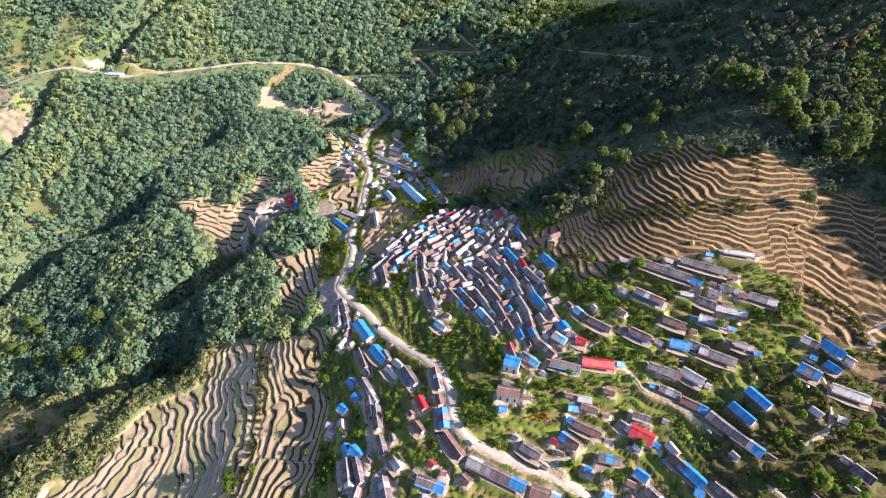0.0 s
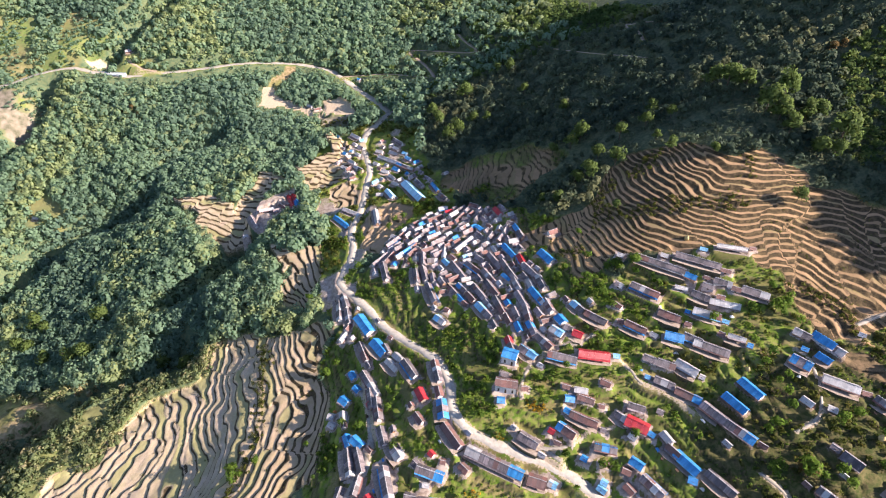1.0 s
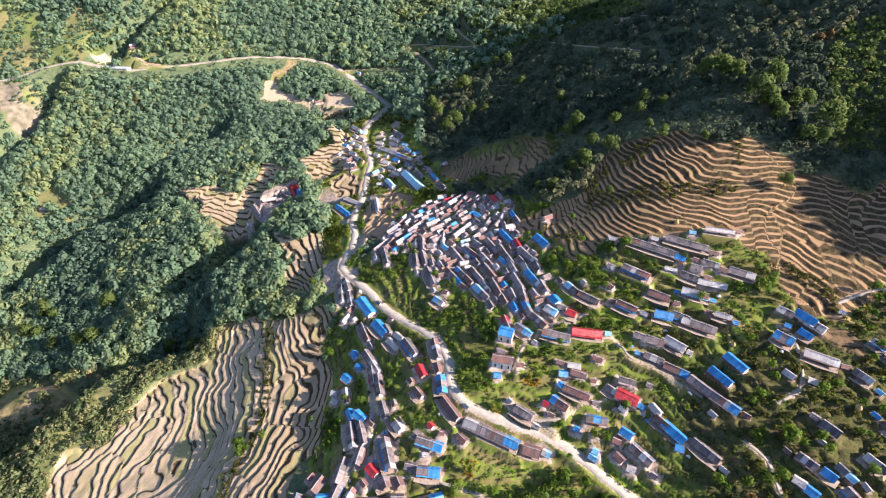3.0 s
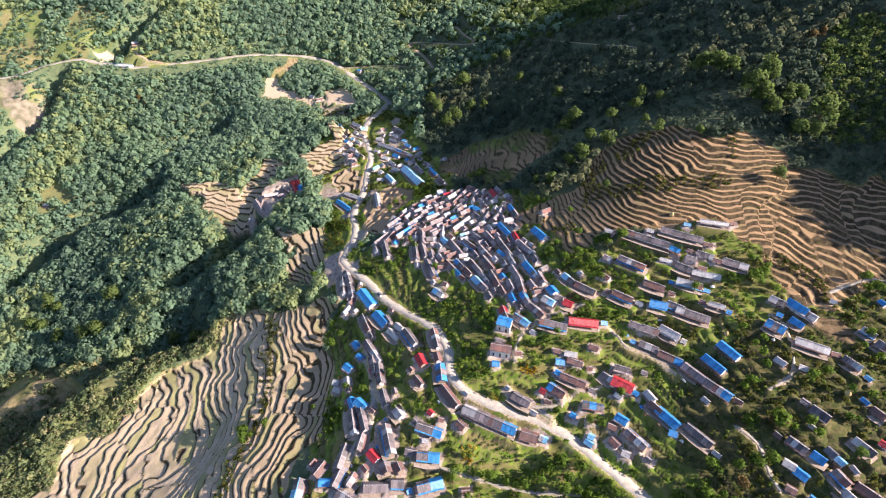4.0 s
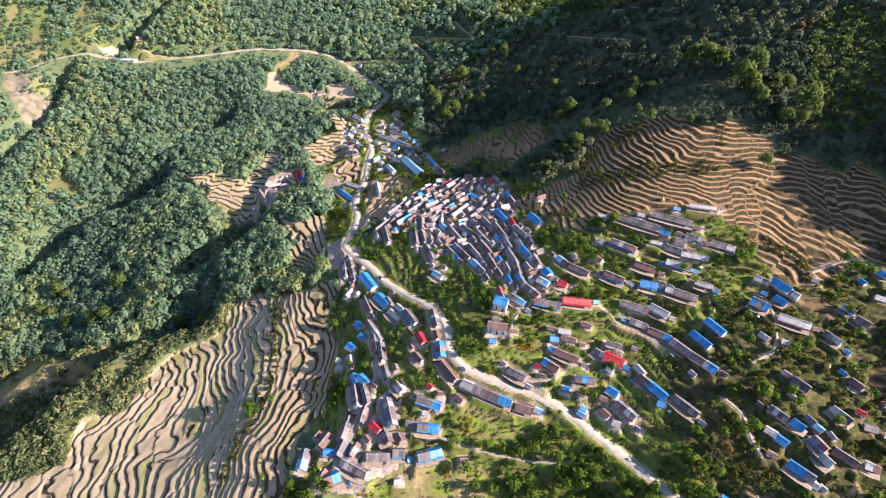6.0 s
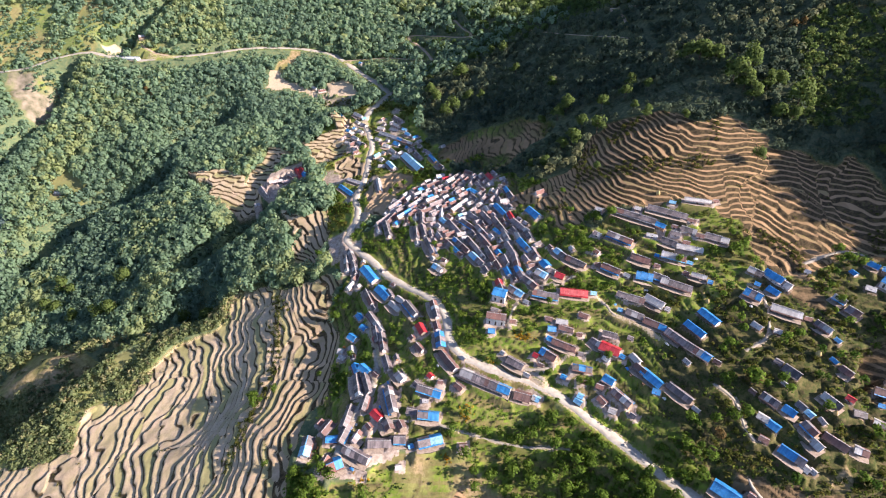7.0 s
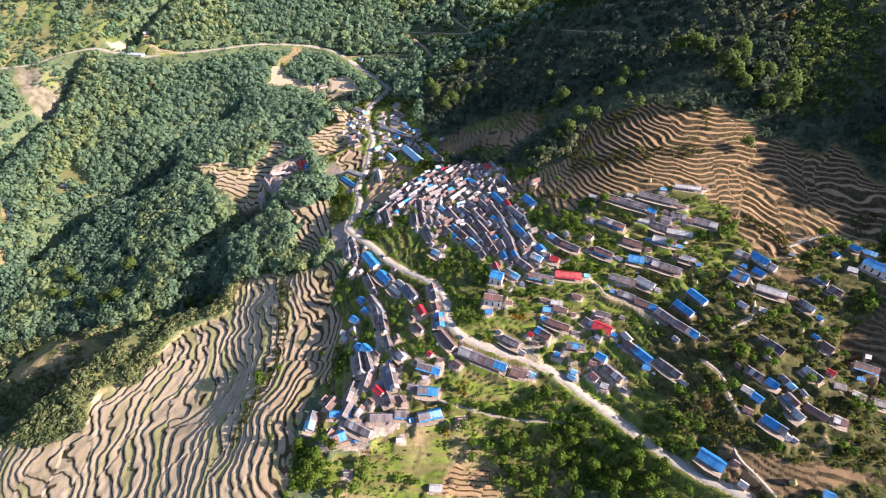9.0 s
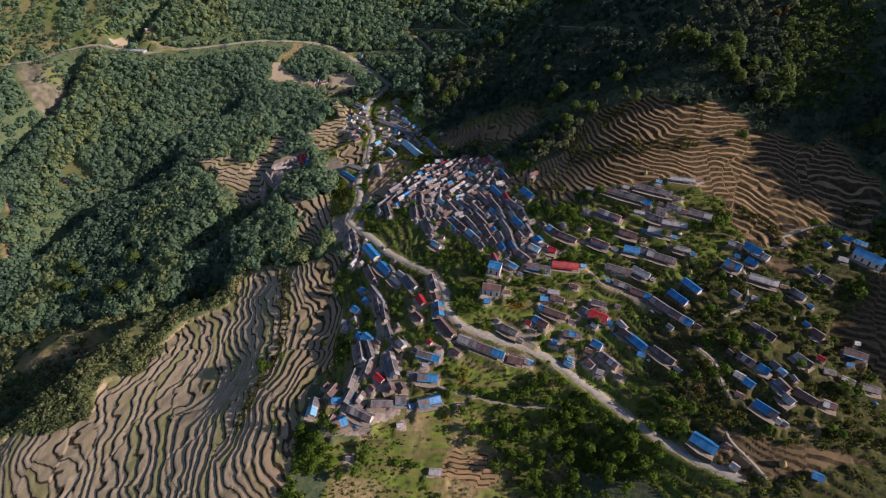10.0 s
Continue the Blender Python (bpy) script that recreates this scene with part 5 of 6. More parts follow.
def build_house(spec, base, rng, alone):
    x, y, turn, length, width, roof, porch, storeys = spec
    small = length * width < 27
    eave = 1.7 if small else 2.25
    made = bool(porch)
    if porch:
        eave = 3.0
    elif not small and not storeys and length > 6.5 and rng.random() < 0.42:
        porch = ("R" if math.cos(radians(turn)) > 0 else "L") + rng.choice("gnnsgnsb")
        eave = 2.65
    if storeys:
        eave = 6.2 if storeys == 3 else 4.6
    rise = 0.5 * width * (0.40 + 0.18 * rng.random())
    wall = rng.choice((0, 0, 0, 0, 1, 1, 1, 2))
    if storeys or y > 200 and x < 80 and wall == 1:
        wall = 0
    # whitewashed gables, the long sides under the eaves often bare stone
    long_wall = 1 if wall == 0 and not storeys and y < 210 and rng.random() < 0.7 else wall
    ob = new("shed" if small else "house")
    ob.matrix_basis = pose(x, y, base, 0, 0, turn)
    word = " and ".join(list(dict.fromkeys(COLOUR_WORDS[c] for c in roof))[:2])
    tagged(ob, f"{'shed' if small else 'house'} with {word} roof and {WALL_WORDS[wall]}", "shed" if small else "house", "village houses")
    a, b = length / 2 - 0.4, width / 2 - (0.5 if small or storeys else 0.85)
    body = [(-a, -b, -2.2), (a, -b, -2.2), (a, b, -2.2), (-a, b, -2.2), (-a, -b, eave), (a, -b, eave), (a, b, eave), (-a, b, eave), (-a, 0, eave + rise), (a, 0, eave + rise)]
    child("wall_shell", mesh_of("wall_shell", body, [(0, 3, 2, 1), (0, 1, 5, 4), (2, 3, 7, 6), (1, 2, 6, 9, 5), (3, 0, 4, 8, 7), (4, 5, 9, 8), (6, 7, 8, 9)], [WALLS[wall], WALLS[long_wall]], [0, 1, 1, 0, 0, 0, 0]), ob)
    # the levelled yard in front, held by a stone wall
    if not small and length > 6.0 and alone:
        front = -1 if math.cos(radians(turn)) > 0 else 1
        more, deep = 0.6 + 1.2 * rng.random(), 2.6 + 1.6 * rng.random()
        x0, x1, y0, y1 = -length / 2 - more, length / 2 + more * rng.random(), -b, b + deep
        terrace = []
        for px, py in ((x0, y0), ((x0 + x1) / 2, y0), (x1, y0), (x1, y1 - 0.8 * rng.random()), ((x0 + x1) / 2, y1 + 0.5), (x0, y1 - 0.8 * rng.random())):
            terrace.append((px, py * front, 0.07))
        low = [(px * 1.02, py * 1.04, -3.0) for px, py, _ in terrace]
        faces = [(0, 1, 2, 3, 4, 5)] + [(i, 6 + i, 6 + (i + 1) % 6, (i + 1) % 6) for i in range(6)]
        child("yard_terrace", mesh_of("yard_terrace", terrace + low, faces if front > 0 else [f[::-1] for f in faces], [YARD, MOSSY], [0] + [1] * 6), ob, "beaten earth yard on a stone retaining wall")
    # roof sheets, run by run
    edge = width / 2 + 0.3
    drop = rise / b * (edge - b)
    n = len(roof)
    each = max(1, round(length / n / 3.0))
    for i in range(n * each):
        x0, x1 = -length / 2 + length * i / (n * each), -length / 2 + length * (i + 1) / (n * each) - 0.02
        c = roof[i // each]
        if c in "gs" and rng.random() < 0.17:
            c = rng.choice("wwns")
        for s in (-1, 1):
            lift = 0.04 + 0.07 * rng.random()
            over = edge + 0.12 * rng.random()
            q = slab(x0, x1, s * over, eave - drop + lift, s * 0.02, eave + rise + lift)
            child("roof_sheet", mesh_of("roof_sheet", q, BOX_FACES if s < 0 else [f[::-1] for f in BOX_FACES], [ROOFS[c]]), ob)
    # ridge boards with weighting stones
    top = eave + rise
    stones = [box(-length / 2, length / 2, -0.15, 0.15, top + 0.08, top + 0.2)]
    if not small:
        for i in range(int(length / 1.3)):
            px, d = -length / 2 + 0.6 + 1.3 * i, 0.17 + 0.14 * rng.random()
            stones.append(box(px - d, px + d, -d, d, top + 0.19, top + 0.42))
    cap = boxes_mesh("ridge_cap", stones, [ROOFS["w" if roof[n // 2] in "gns" else roof[n // 2]]])
    child("ridge_cap", cap, ob)
    # openings
    fronts = (-1, 1) if not small else (-1,)
    for s in fronts:
        count = max(1, int((2 * a - 1.2) / 2.9))
        for i in range(count):
            px = -a + 2 * a * (i + 0.5) / count
            turn_s = 0 if s < 0 else 180
            if i == count // 2 and s < 0:
                child("door", door_mesh, ob, m=pose(px, s * b, 0.02, 0, 0, turn_s))
            elif not small:
                child("window", window_mesh, ob, m=pose(px, s * b, 1.3, 0, 0, turn_s))
            for level in ([2.6] if storeys and not small else []) + ([5.2] if storeys == 3 else []):
                child("window", window_mesh, ob, m=pose(px, s * b, level, 0, 0, turn_s))
    if porch:
        s = -1 if porch[0] == "R" else 1
        q = slab(-length / 2, length / 2, s * (b + 1.8), 1.66, s * (b - 0.02), 2.12)
        child("porch_roof", mesh_of("porch_roof", q, BOX_FACES if s < 0 else [f[::-1] for f in BOX_FACES], [ROOFS[porch[1]]]), ob)
        posts = max(3, int(length / 3)) if made else 3
        for i in range(posts):
            px = -length / 2 + 0.3 + (length - 0.6) * i / (posts - 1)
            py = s * (b + 1.65)
            child("post", boxes_mesh("post", [box(px - 0.08, px + 0.08, py - 0.08, py + 0.08, -0.6, 1.66)], [WOOD]), ob)
    return ob


house_rng = random.Random(5)
for spec, base, alone in zip(HOUSES, PADS, ALONE):
    build_house(spec, base, house_rng, alone)


# ---- trees ----
def crown(rng, cards, radius, height, low, size, lobes=7, jitter=0.5, full=(0.38, 0.6), speckle=0.34, shell=(0.75, 1.08)):
    """Leaf clumps on the outside of several lobes: an (n, 4, 3) array and a tint for each."""
    centres, sizes = [], []
    for i in range(lobes):
        ang, up = rng.uniform(0, 2 * np.pi), rng.uniform(0, 1)
        out = radius * rng.uniform(0.25, 0.62) * (1 - 0.5 * up)
        centres.append((out * np.cos(ang), out * np.sin(ang), low + (height - low) * (0.22 + 0.55 * up)))
        sizes.append(radius * rng.uniform(*full))
    centres, sizes = np.array(centres), np.array(sizes)
    pick = rng.integers(0, lobes, cards)
    way = rng.normal(size=(cards, 3))
    way[:, 2] = np.abs(way[:, 2]) * 0.9 - 0.25
    way /= np.linalg.norm(way, axis=1)[:, None]
    p = centres[pick] + way * sizes[pick][:, None] * rng.uniform(*shell, (cards, 1))
    p[:, 2] = np.maximum(p[:, 2], low)
    normal = way + jitter * rng.normal(size=(cards, 3))
    normal /= np.linalg.norm(normal, axis=1)[:, None]
    e1 = np.cross(normal, rng.normal(size=(cards, 3)))
    e1 /= np.linalg.norm(e1, axis=1)[:, None]
    e2 = np.cross(normal, e1)
    s = size * rng.uniform(0.6, 1.25, (cards, 1))
    s2 = s * rng.uniform(0.55, 0.95, (cards, 1))
    q = np.stack([p - e2 * s2, p + e1 * s, p + e2 * s2, p - e1 * s], 1)
    round_out = way + 0.9 * (p - (0, 0, 0.45 * (low + height))) / radius + 0.22 * rng.normal(size=(cards, 3))
    round_out /= np.linalg.norm(round_out, axis=1)[:, None]
    # random tint plus a rise with height that paints shade low in the crown
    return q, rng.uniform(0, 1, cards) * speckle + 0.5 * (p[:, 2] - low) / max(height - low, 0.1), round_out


def trunk_quads(radius, height, lean=0.0, sides=5):
    a = np.arange(sides) * 2 * np.pi / sides
    lo = np.stack([radius * np.cos(a), radius * np.sin(a), np.full(sides, -0.6)], -1)
    hi = np.stack([0.45 * radius * np.cos(a) + lean, 0.45 * radius * np.sin(a), np.full(sides, height)], -1)
    return np.stack([lo, np.roll(lo, -1, 0), np.roll(hi, -1, 0), hi], 1)


def limb_quads(p, q, r0, r1):
    p, q = np.array(p, float), np.array(q, float)
    d = (q - p) / np.linalg.norm(q - p)
    e = np.cross(d, (0.3, 0.5, 0.8))
    e /= np.linalg.norm(e)
    f = np.cross(d, e)
    a = np.arange(4) * np.pi / 2
    ring = np.cos(a)[:, None] * e + np.sin(a)[:, None] * f
    lo, hi = p + ring * r0, q + ring * r1
    return np.stack([lo, np.roll(lo, -1, 0), np.roll(hi, -1, 0), hi], 1)


rng = np.random.default_rng(8)


def scatter(name, label, category, px, py, sizes, shapes, leaf, base_tint):
    """Many plants as one object: shapes are (quads, tint, normals, trunk) of unit size."""
    quads, tints, slots, normals = [], [], [], []
    pz = ground_at(px, py)
    which = rng.integers(0, len(shapes), len(px))
    ang = rng.uniform(0, 2 * np.pi, len(px))
    for w, (q, t, out, trunk) in enumerate(shapes):
        on = which == w
        if not on.any():
            continue
        c, s = np.cos(ang[on])[:, None, None], np.sin(ang[on])[:, None, None]
        for part, tint, slot, way in ((q, t, 0, out), (trunk, None, 1, None)):
            if part is None:
                continue
            way = flat_normals(part) if way is None else way
            k = sizes[on][:, None, None]
            x, y, z = part[None, :, :, 0], part[None, :, :, 1], part[None, :, :, 2]
            v = np.stack([(x * c - y * s) * k + px[on][:, None, None], (x * s + y * c) * k + py[on][:, None, None], z * k + pz[on][:, None, None]], -1)
            quads.append(v.reshape(-1, 4, 3))
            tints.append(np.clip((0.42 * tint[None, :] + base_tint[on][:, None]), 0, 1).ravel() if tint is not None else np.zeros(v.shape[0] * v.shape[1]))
            slots.append(np.full(v.shape[0] * v.shape[1], slot))
            c1, s1 = c[:, :, 0], s[:, :, 0]
            normals.append(np.stack([way[None, :, 0] * c1 - way[None, :, 1] * s1, way[None, :, 0] * s1 + way[None, :, 1] * c1, np.broadcast_to(way[None, :, 2], v.shape[:2])], -1).reshape(-1, 3))
    me = quads_object(name, np.concatenate(quads), [leaf, BARK], np.concatenate(tints), np.concatenate(slots), np.concatenate(normals))
    return tagged(new(name, me), label, category, kind="stuff")


def spots(x0, x1, y0, y1, gap):
    gx, gy = np.meshgrid(np.arange(x0, x1, gap), np.arange(y0, y1, gap))
    return (gx + rng.uniform(-0.8, 0.8, gx.shape) * gap).ravel(), (gy + rng.uniform(-0.8, 0.8, gy.shape) * gap).ravel()


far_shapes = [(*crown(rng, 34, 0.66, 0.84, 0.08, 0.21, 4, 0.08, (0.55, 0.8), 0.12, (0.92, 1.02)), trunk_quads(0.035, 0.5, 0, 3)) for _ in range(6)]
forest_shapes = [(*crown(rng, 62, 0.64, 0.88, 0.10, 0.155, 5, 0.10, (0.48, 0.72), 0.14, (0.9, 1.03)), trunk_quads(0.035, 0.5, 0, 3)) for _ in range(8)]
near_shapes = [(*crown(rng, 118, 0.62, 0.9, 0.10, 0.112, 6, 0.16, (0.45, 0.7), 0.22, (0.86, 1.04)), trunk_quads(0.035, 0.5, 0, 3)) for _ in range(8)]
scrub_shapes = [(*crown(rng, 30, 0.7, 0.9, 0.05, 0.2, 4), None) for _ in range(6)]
for name, label, area, gap, lo, hi in (
        ("forest_west", "dense green broadleaf forest on the river slope", (-580, -20, 165, 560), 6.1, 7.5, 13.5),
        ("forest_north", "dense green forest on the far slope", (-640, 150, 560, 860), 6.0, 6.5, 11.5),
        ("forest_east", "dark scrubby forest on the shaded slope", (-20, 450, 175, 560), 6.9, 4.5, 9.5),
        ("forest_summit", "dark forest along the upper slope", (-90, 390, 560, 800), 6.5, 5.0, 9.0)):
    px, py = spots(*area, gap)
    keep = ((zone_at("forest", px, py) > 0.6) | (zone_at("forest", px, py) > 0.35) & (value_noise(px, py, 30, 55) + 0.4 * value_noise(px, py, 12, 56) > 0.68)) & ~clear_at(px, py) & ~open_at(px, py) & (value_noise(px, py, 26, 51) + 0.5 * value_noise(px, py, 9, 52) > 0.12)
    keep &= (px + 0.75 * py < 640) & (px < 350)
    if name in ("forest_north", "forest_summit"):
        keep &= ((px + 90) / 240 > rng.random(len(px))) == (name == "forest_summit")
    px, py = px[keep], py[keep]
    size = lo + (hi - lo) * np.clip(0.75 * value_noise(px, py, 40, 53) + 0.5 * rng.random(len(px)) - 0.12, 0, 1)
    if name in ("forest_west", "forest_north"):
        size = np.minimum(size, low_beside(px, py))
        px, py, size = px[size > 1.6], py[size > 1.6], size[size > 1.6]
    if name == "forest_east":
        size[(np.abs(py - 399 + 0.2586 * (px + 26)) < 17) & (px > 60) & (px < 240)] *= 0.55
    tone = 1.15 * (value_noise(px, py, 50, 54) - 0.32) + 0.55 * (rng.random(len(px)) - 0.3)
    if name == "forest_east":
        # lighter leaves here put the slope's sunlight into the colour
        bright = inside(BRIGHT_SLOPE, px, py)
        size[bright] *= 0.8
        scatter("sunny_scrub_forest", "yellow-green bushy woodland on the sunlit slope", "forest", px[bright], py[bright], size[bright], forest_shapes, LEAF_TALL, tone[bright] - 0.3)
        px, py, size, tone = px[~bright], py[~bright], size[~bright], tone[~bright]
    if name == "forest_west":
        low = (px < -165) & (py < np.interp(px, [-380, -300, -230, -165], [268, 258, 252, 262]))
        twice = np.repeat(np.stack([px[low], py[low]], -1), 3, 0) + rng.normal(size=(3 * low.sum(), 2)) * 2.4
        scatter("spur_thicket", "low olive-green thicket along the ridge", "bushes", *twice.T, np.repeat(size[low], 3) * rng.uniform(0.16, 0.52, 3 * low.sum()), scrub_shapes, LEAF_DRY, np.repeat(tone[low], 3) + rng.uniform(-0.1, 0.5, 3 * low.sum()))
        px, py, size, tone = px[~low], py[~low], size[~low], tone[~low]
        close = (py < 335) & (px > -420)
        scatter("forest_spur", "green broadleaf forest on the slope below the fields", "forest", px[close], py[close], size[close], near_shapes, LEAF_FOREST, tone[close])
        px, py, size, tone = px[~close], py[~close], size[~close], tone[~close]
    if name == "forest_summit":
        tone = tone - 0.3
    # leaf colour follows the light: lighter on the summit, darker on the east slope
    scatter(name, label, "forest", px, py, size, far_shapes if name in ("forest_north", "forest_summit") else forest_shapes, LEAF_SHADED if name == "forest_east" else LEAF_TALL if name == "forest_summit" else LEAF_FOREST, tone)

# out-of-view trees on the added ridge, which roughen its shadow edge
px, py = spots(375, 425, 10, 330, 6.0)
scatter("forest_ridge", "unseen broadleaf trees added on the crest of the shading east ridge", "forest", px, py, rng.uniform(5, 12, len(px)), far_shapes, LEAF_SHADED, rng.uniform(0, 0.6, len(px)))

for name, area, leaf in (("east_undergrowth", (0, 330, 175, 420), LEAF_SHADED), ("west_undergrowth", (-600, -50, 165, 700), LEAF_FOREST)):
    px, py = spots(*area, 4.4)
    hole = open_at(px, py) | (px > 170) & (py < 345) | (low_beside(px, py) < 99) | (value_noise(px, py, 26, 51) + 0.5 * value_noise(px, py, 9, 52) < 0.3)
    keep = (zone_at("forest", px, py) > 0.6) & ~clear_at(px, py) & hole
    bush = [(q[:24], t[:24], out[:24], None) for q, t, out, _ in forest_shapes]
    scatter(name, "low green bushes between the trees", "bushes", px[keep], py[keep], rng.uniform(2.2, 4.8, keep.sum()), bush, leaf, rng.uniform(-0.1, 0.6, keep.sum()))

# scrub on banks, between houses and on field edges
px, py = spots(-110, 300, 50, 380, 2.6)
dens = value_noise(px, py, 19, 61) + 0.6 * value_noise(px, py, 7, 62)
keep = (zone_at("field", px, py) < 0.5) & (zone_at("yard", px, py) < 0.4) & ~clear_at(px, py) & (dens > np.where(px < 130, 0.90 + 0.25 * inside(MEADOW, px, py), np.where(zone_at("riser", px, py) > 0.3, 0.58, 0.95))) & (zone_at("forest", px, py) < 0.5)
for name, on, leaf in (("village_scrub", keep & (px < 130), LEAF_VILLAGE), ("slope_scrub", keep & (px >= 130), LEAF_SCRUB)):
    scatter(name, "green and yellowish bushes between houses and terraces", "bushes", px[on], py[on], rng.uniform(1.1, 3.4, on.sum()), scrub_shapes, leaf, rng.uniform(0, 0.6, on.sum()))
for name, area, gap in (("hamlet_scrub", (-160, 20, 300, 560), 3.2), ("bank_scrub", (-640, -380, 480, 760), 4.6)):
    px, py = spots(*area, gap)
    keep = (zone_at("field", px, py) < 0.5) & (zone_at("yard", px, py) < 0.4) & ~clear_at(px, py) & (zone_at("forest", px, py) < 0.5) & (value_noise(px, py, 22, 65) + 0.5 * value_noise(px, py, 8, 66) > 0.62)
    k = keep.sum()
    scatter(name, "green bushes on open ground", "bushes", px[keep], py[keep], rng.uniform(1.4, 3.6, k) * (1.6 if name == "bank_scrub" else 1.0), scrub_shapes, LEAF_FOREST if name == "bank_scrub" else LEAF_SCRUB, rng.uniform(0, 0.6, k))
px, py = spots(180, 420, 230, 460, 4.2)
keep = inside(BRIGHT_SLOPE, px, py) & ~clear_at(px, py) & (zone_at("field", px, py) < 0.5)
scatter("slope_bushes", "yellow-green bushes on the sunlit slope", "bushes", px[keep], py[keep], rng.uniform(2.5, 6.0, keep.sum()), scrub_shapes, LEAF_TALL, rng.uniform(0.1, 0.8, keep.sum()))
px, py = spots(-110, -40, 40, 125, 3.0)
keep = inside(LOWER_BANK, px, py) & ~clear_at(px, py) & (zone_at("field", px, py) < 0.5) & (value_noise(px, py, 11, 59) > 0.12)
scatter("bank_bushes", "bright green bushes below the terraces", "bushes", px[keep], py[keep], rng.uniform(1.6, 4.4, keep.sum()), scrub_shapes, LEAF_VILLAGE, rng.uniform(0.0, 0.6, keep.sum()))
px, py = spots(-400, -60, 40, 300, 2.5)
keep = ((zone_at("field", px, py) < 0.5) | (zone_at("field", px - 5, py + 5) < 0.5)) & ~clear_at(px, py) & ((zone_at("field", px + 6, py - 6) > 0.5) & (zone_at("field", px, py) < 0.5) & (px < -100) | inside(SPUR, px, py) | (zone_at("dry", px, py) > 0.06) & (zone_at("field", px, py) < 0.5) & (px < -130) & (py < 262) & ~inside(DRY_SPUR, px, py) | inside(DRY_SPUR, px, py) & (value_noise(px, py, 9, 68) > 0.45)) & (value_noise(px, py, 12, 63) + 0.4 * value_noise(px, py, 5, 69) > np.where(px > -215, 0.28, np.where(inside(DRY_SPUR, px, py), 0.88, 0.42)))
scatter("spur_scrub", "brownish scrub on the ridge below the fields", "bushes", px[keep], py[keep], 1.2 + 4.6 * value_noise(px[keep], py[keep], 9, 67) * rng.uniform(0.3, 1.3, keep.sum()), scrub_shapes, LEAF_DRY, 0.05 + rng.uniform(-0.25, 0.6, keep.sum()))
px, py = spots(-330, 310, 40, 380, 2.2)
east = inside(EAST_TERRACES, px, py) | inside(LOWER_EAST_TERRACES, px, py)
drain = east & (np.abs(value_noise(px, py, 60, 57) - 0.5) < 0.06)
keep = (zone_at("riser", px, py) > 0.5) & (value_noise(px, py, 14, 64) + 0.5 * (value_noise(px, py, 4.5, 70) - 0.5) > 0.68 - 0.12 * east) & (zone_at("damp", px, py) < 0.5) | drain & (value_noise(px, py, 9, 58) > 0.35)
scatter("terrace_edge_scrub", "low tufts along the terrace walls", "bushes", px[keep], py[keep], rng.uniform(0.3, 1.0, keep.sum()) * rng.uniform(0.6, 1.5, keep.sum()) * np.where(drain[keep], 2.4, 1.0), scrub_shapes, LEAF_SCRUB, rng.uniform(0, 0.6, keep.sum()))


way = smooth_line(WEST_DRAIN, 1.2)
px, py = (np.repeat(way, 2, 0) + rng.normal(size=(2 * len(way), 2)) * (2.6, 2.2)).T
keep = value_noise(px, py, 12, 74) > 0.35
scatter("drain_scrub", "bushes along the drain between the fields", "bushes", px[keep], py[keep], rng.uniform(0.9, 2.6, keep.sum()), scrub_shapes, LEAF_SCRUB, rng.uniform(0, 0.6, keep.sum()))


def tree_master(cards, leaf, slim):
    ob = new("tree")
    r = 0.36 if slim else 0.46
    q, t, out = crown(rng, cards, r, 1.0, 0.2 if slim else 0.24, 0.047 if cards > 300 else 0.066, 9)
    wood = [trunk_quads(0.032, 0.72, 0.02, 6)]
    for i in range(5):
        a = i * 2.4 + rng.uniform(-0.4, 0.4)
        h = 0.28 + 0.09 * i
        wood.append(limb_quads((0, 0, h), (0.7 * r * math.cos(a), 0.7 * r * math.sin(a), h + 0.22), 0.014, 0.005))
    child("trunk", quads_object("trunk", np.concatenate(wood), [BARK]), ob)
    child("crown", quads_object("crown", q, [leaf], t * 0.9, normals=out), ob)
    return ob


TALL = [tree_master(720, LEAF_TALL, i % 2 == 0) for i in range(4)]
GARDEN = [tree_master(270, LEAF_VILLAGE, False) for i in range(5)]


def plant(masters, x, y, height, label, group):
    i = rng.integers(0, len(masters))
    m = pose(x, y, float(ground_at(x, y)[0]), 0, 0, rng.uniform(0, 360))
    ob = copy_thing(masters[i], m)
    ob.scale = (height * rng.uniform(0.85, 1.15), height * rng.uniform(0.85, 1.15), height)
    return tagged(ob, label, "tree", group)


def tall_tree(x, y, height):
    plant(TALL, x, y, height * 1.45, "tall broadleaf tree with sunlit crown on the slope", "tall trees")


def village_tree(x, y, height):
    plant(GARDEN, x, y, height, "leafy green tree beside fields and houses", "village trees")


tall_tree(208, 371, 17)
tall_tree(201, 379, 13)
tall_tree(217, 364, 14)
tall_tree(222, 339, 15)
tall_tree(227, 329, 14)
tall_tree(236, 347, 16)
tall_tree(230, 318, 11)
tall_tree(242, 326, 12)
tall_tree(249, 326, 12)
tall_tree(256, 305, 17)
tall_tree(250, 297, 10)
tall_tree(241, 299, 12)
tall_tree(169, 363, 9)
tall_tree(159, 376, 10)
tall_tree(152, 363, 9)
tall_tree(154, 343, 6)
tall_tree(158, 327, 9)
tall_tree(109, 378, 12)
tall_tree(98, 331, 10)
tall_tree(106, 331, 13)
tall_tree(125, 333, 12)
tall_tree(116, 348, 11)
tall_tree(134, 361, 11)
tall_tree(102, 375, 9)
tall_tree(24, 528, 14)
tall_tree(-4, 499, 13)
tall_tree(6, 475, 12)
tall_tree(15, 480, 12)
tall_tree(31, 486, 10)
tall_tree(107, 437, 9)
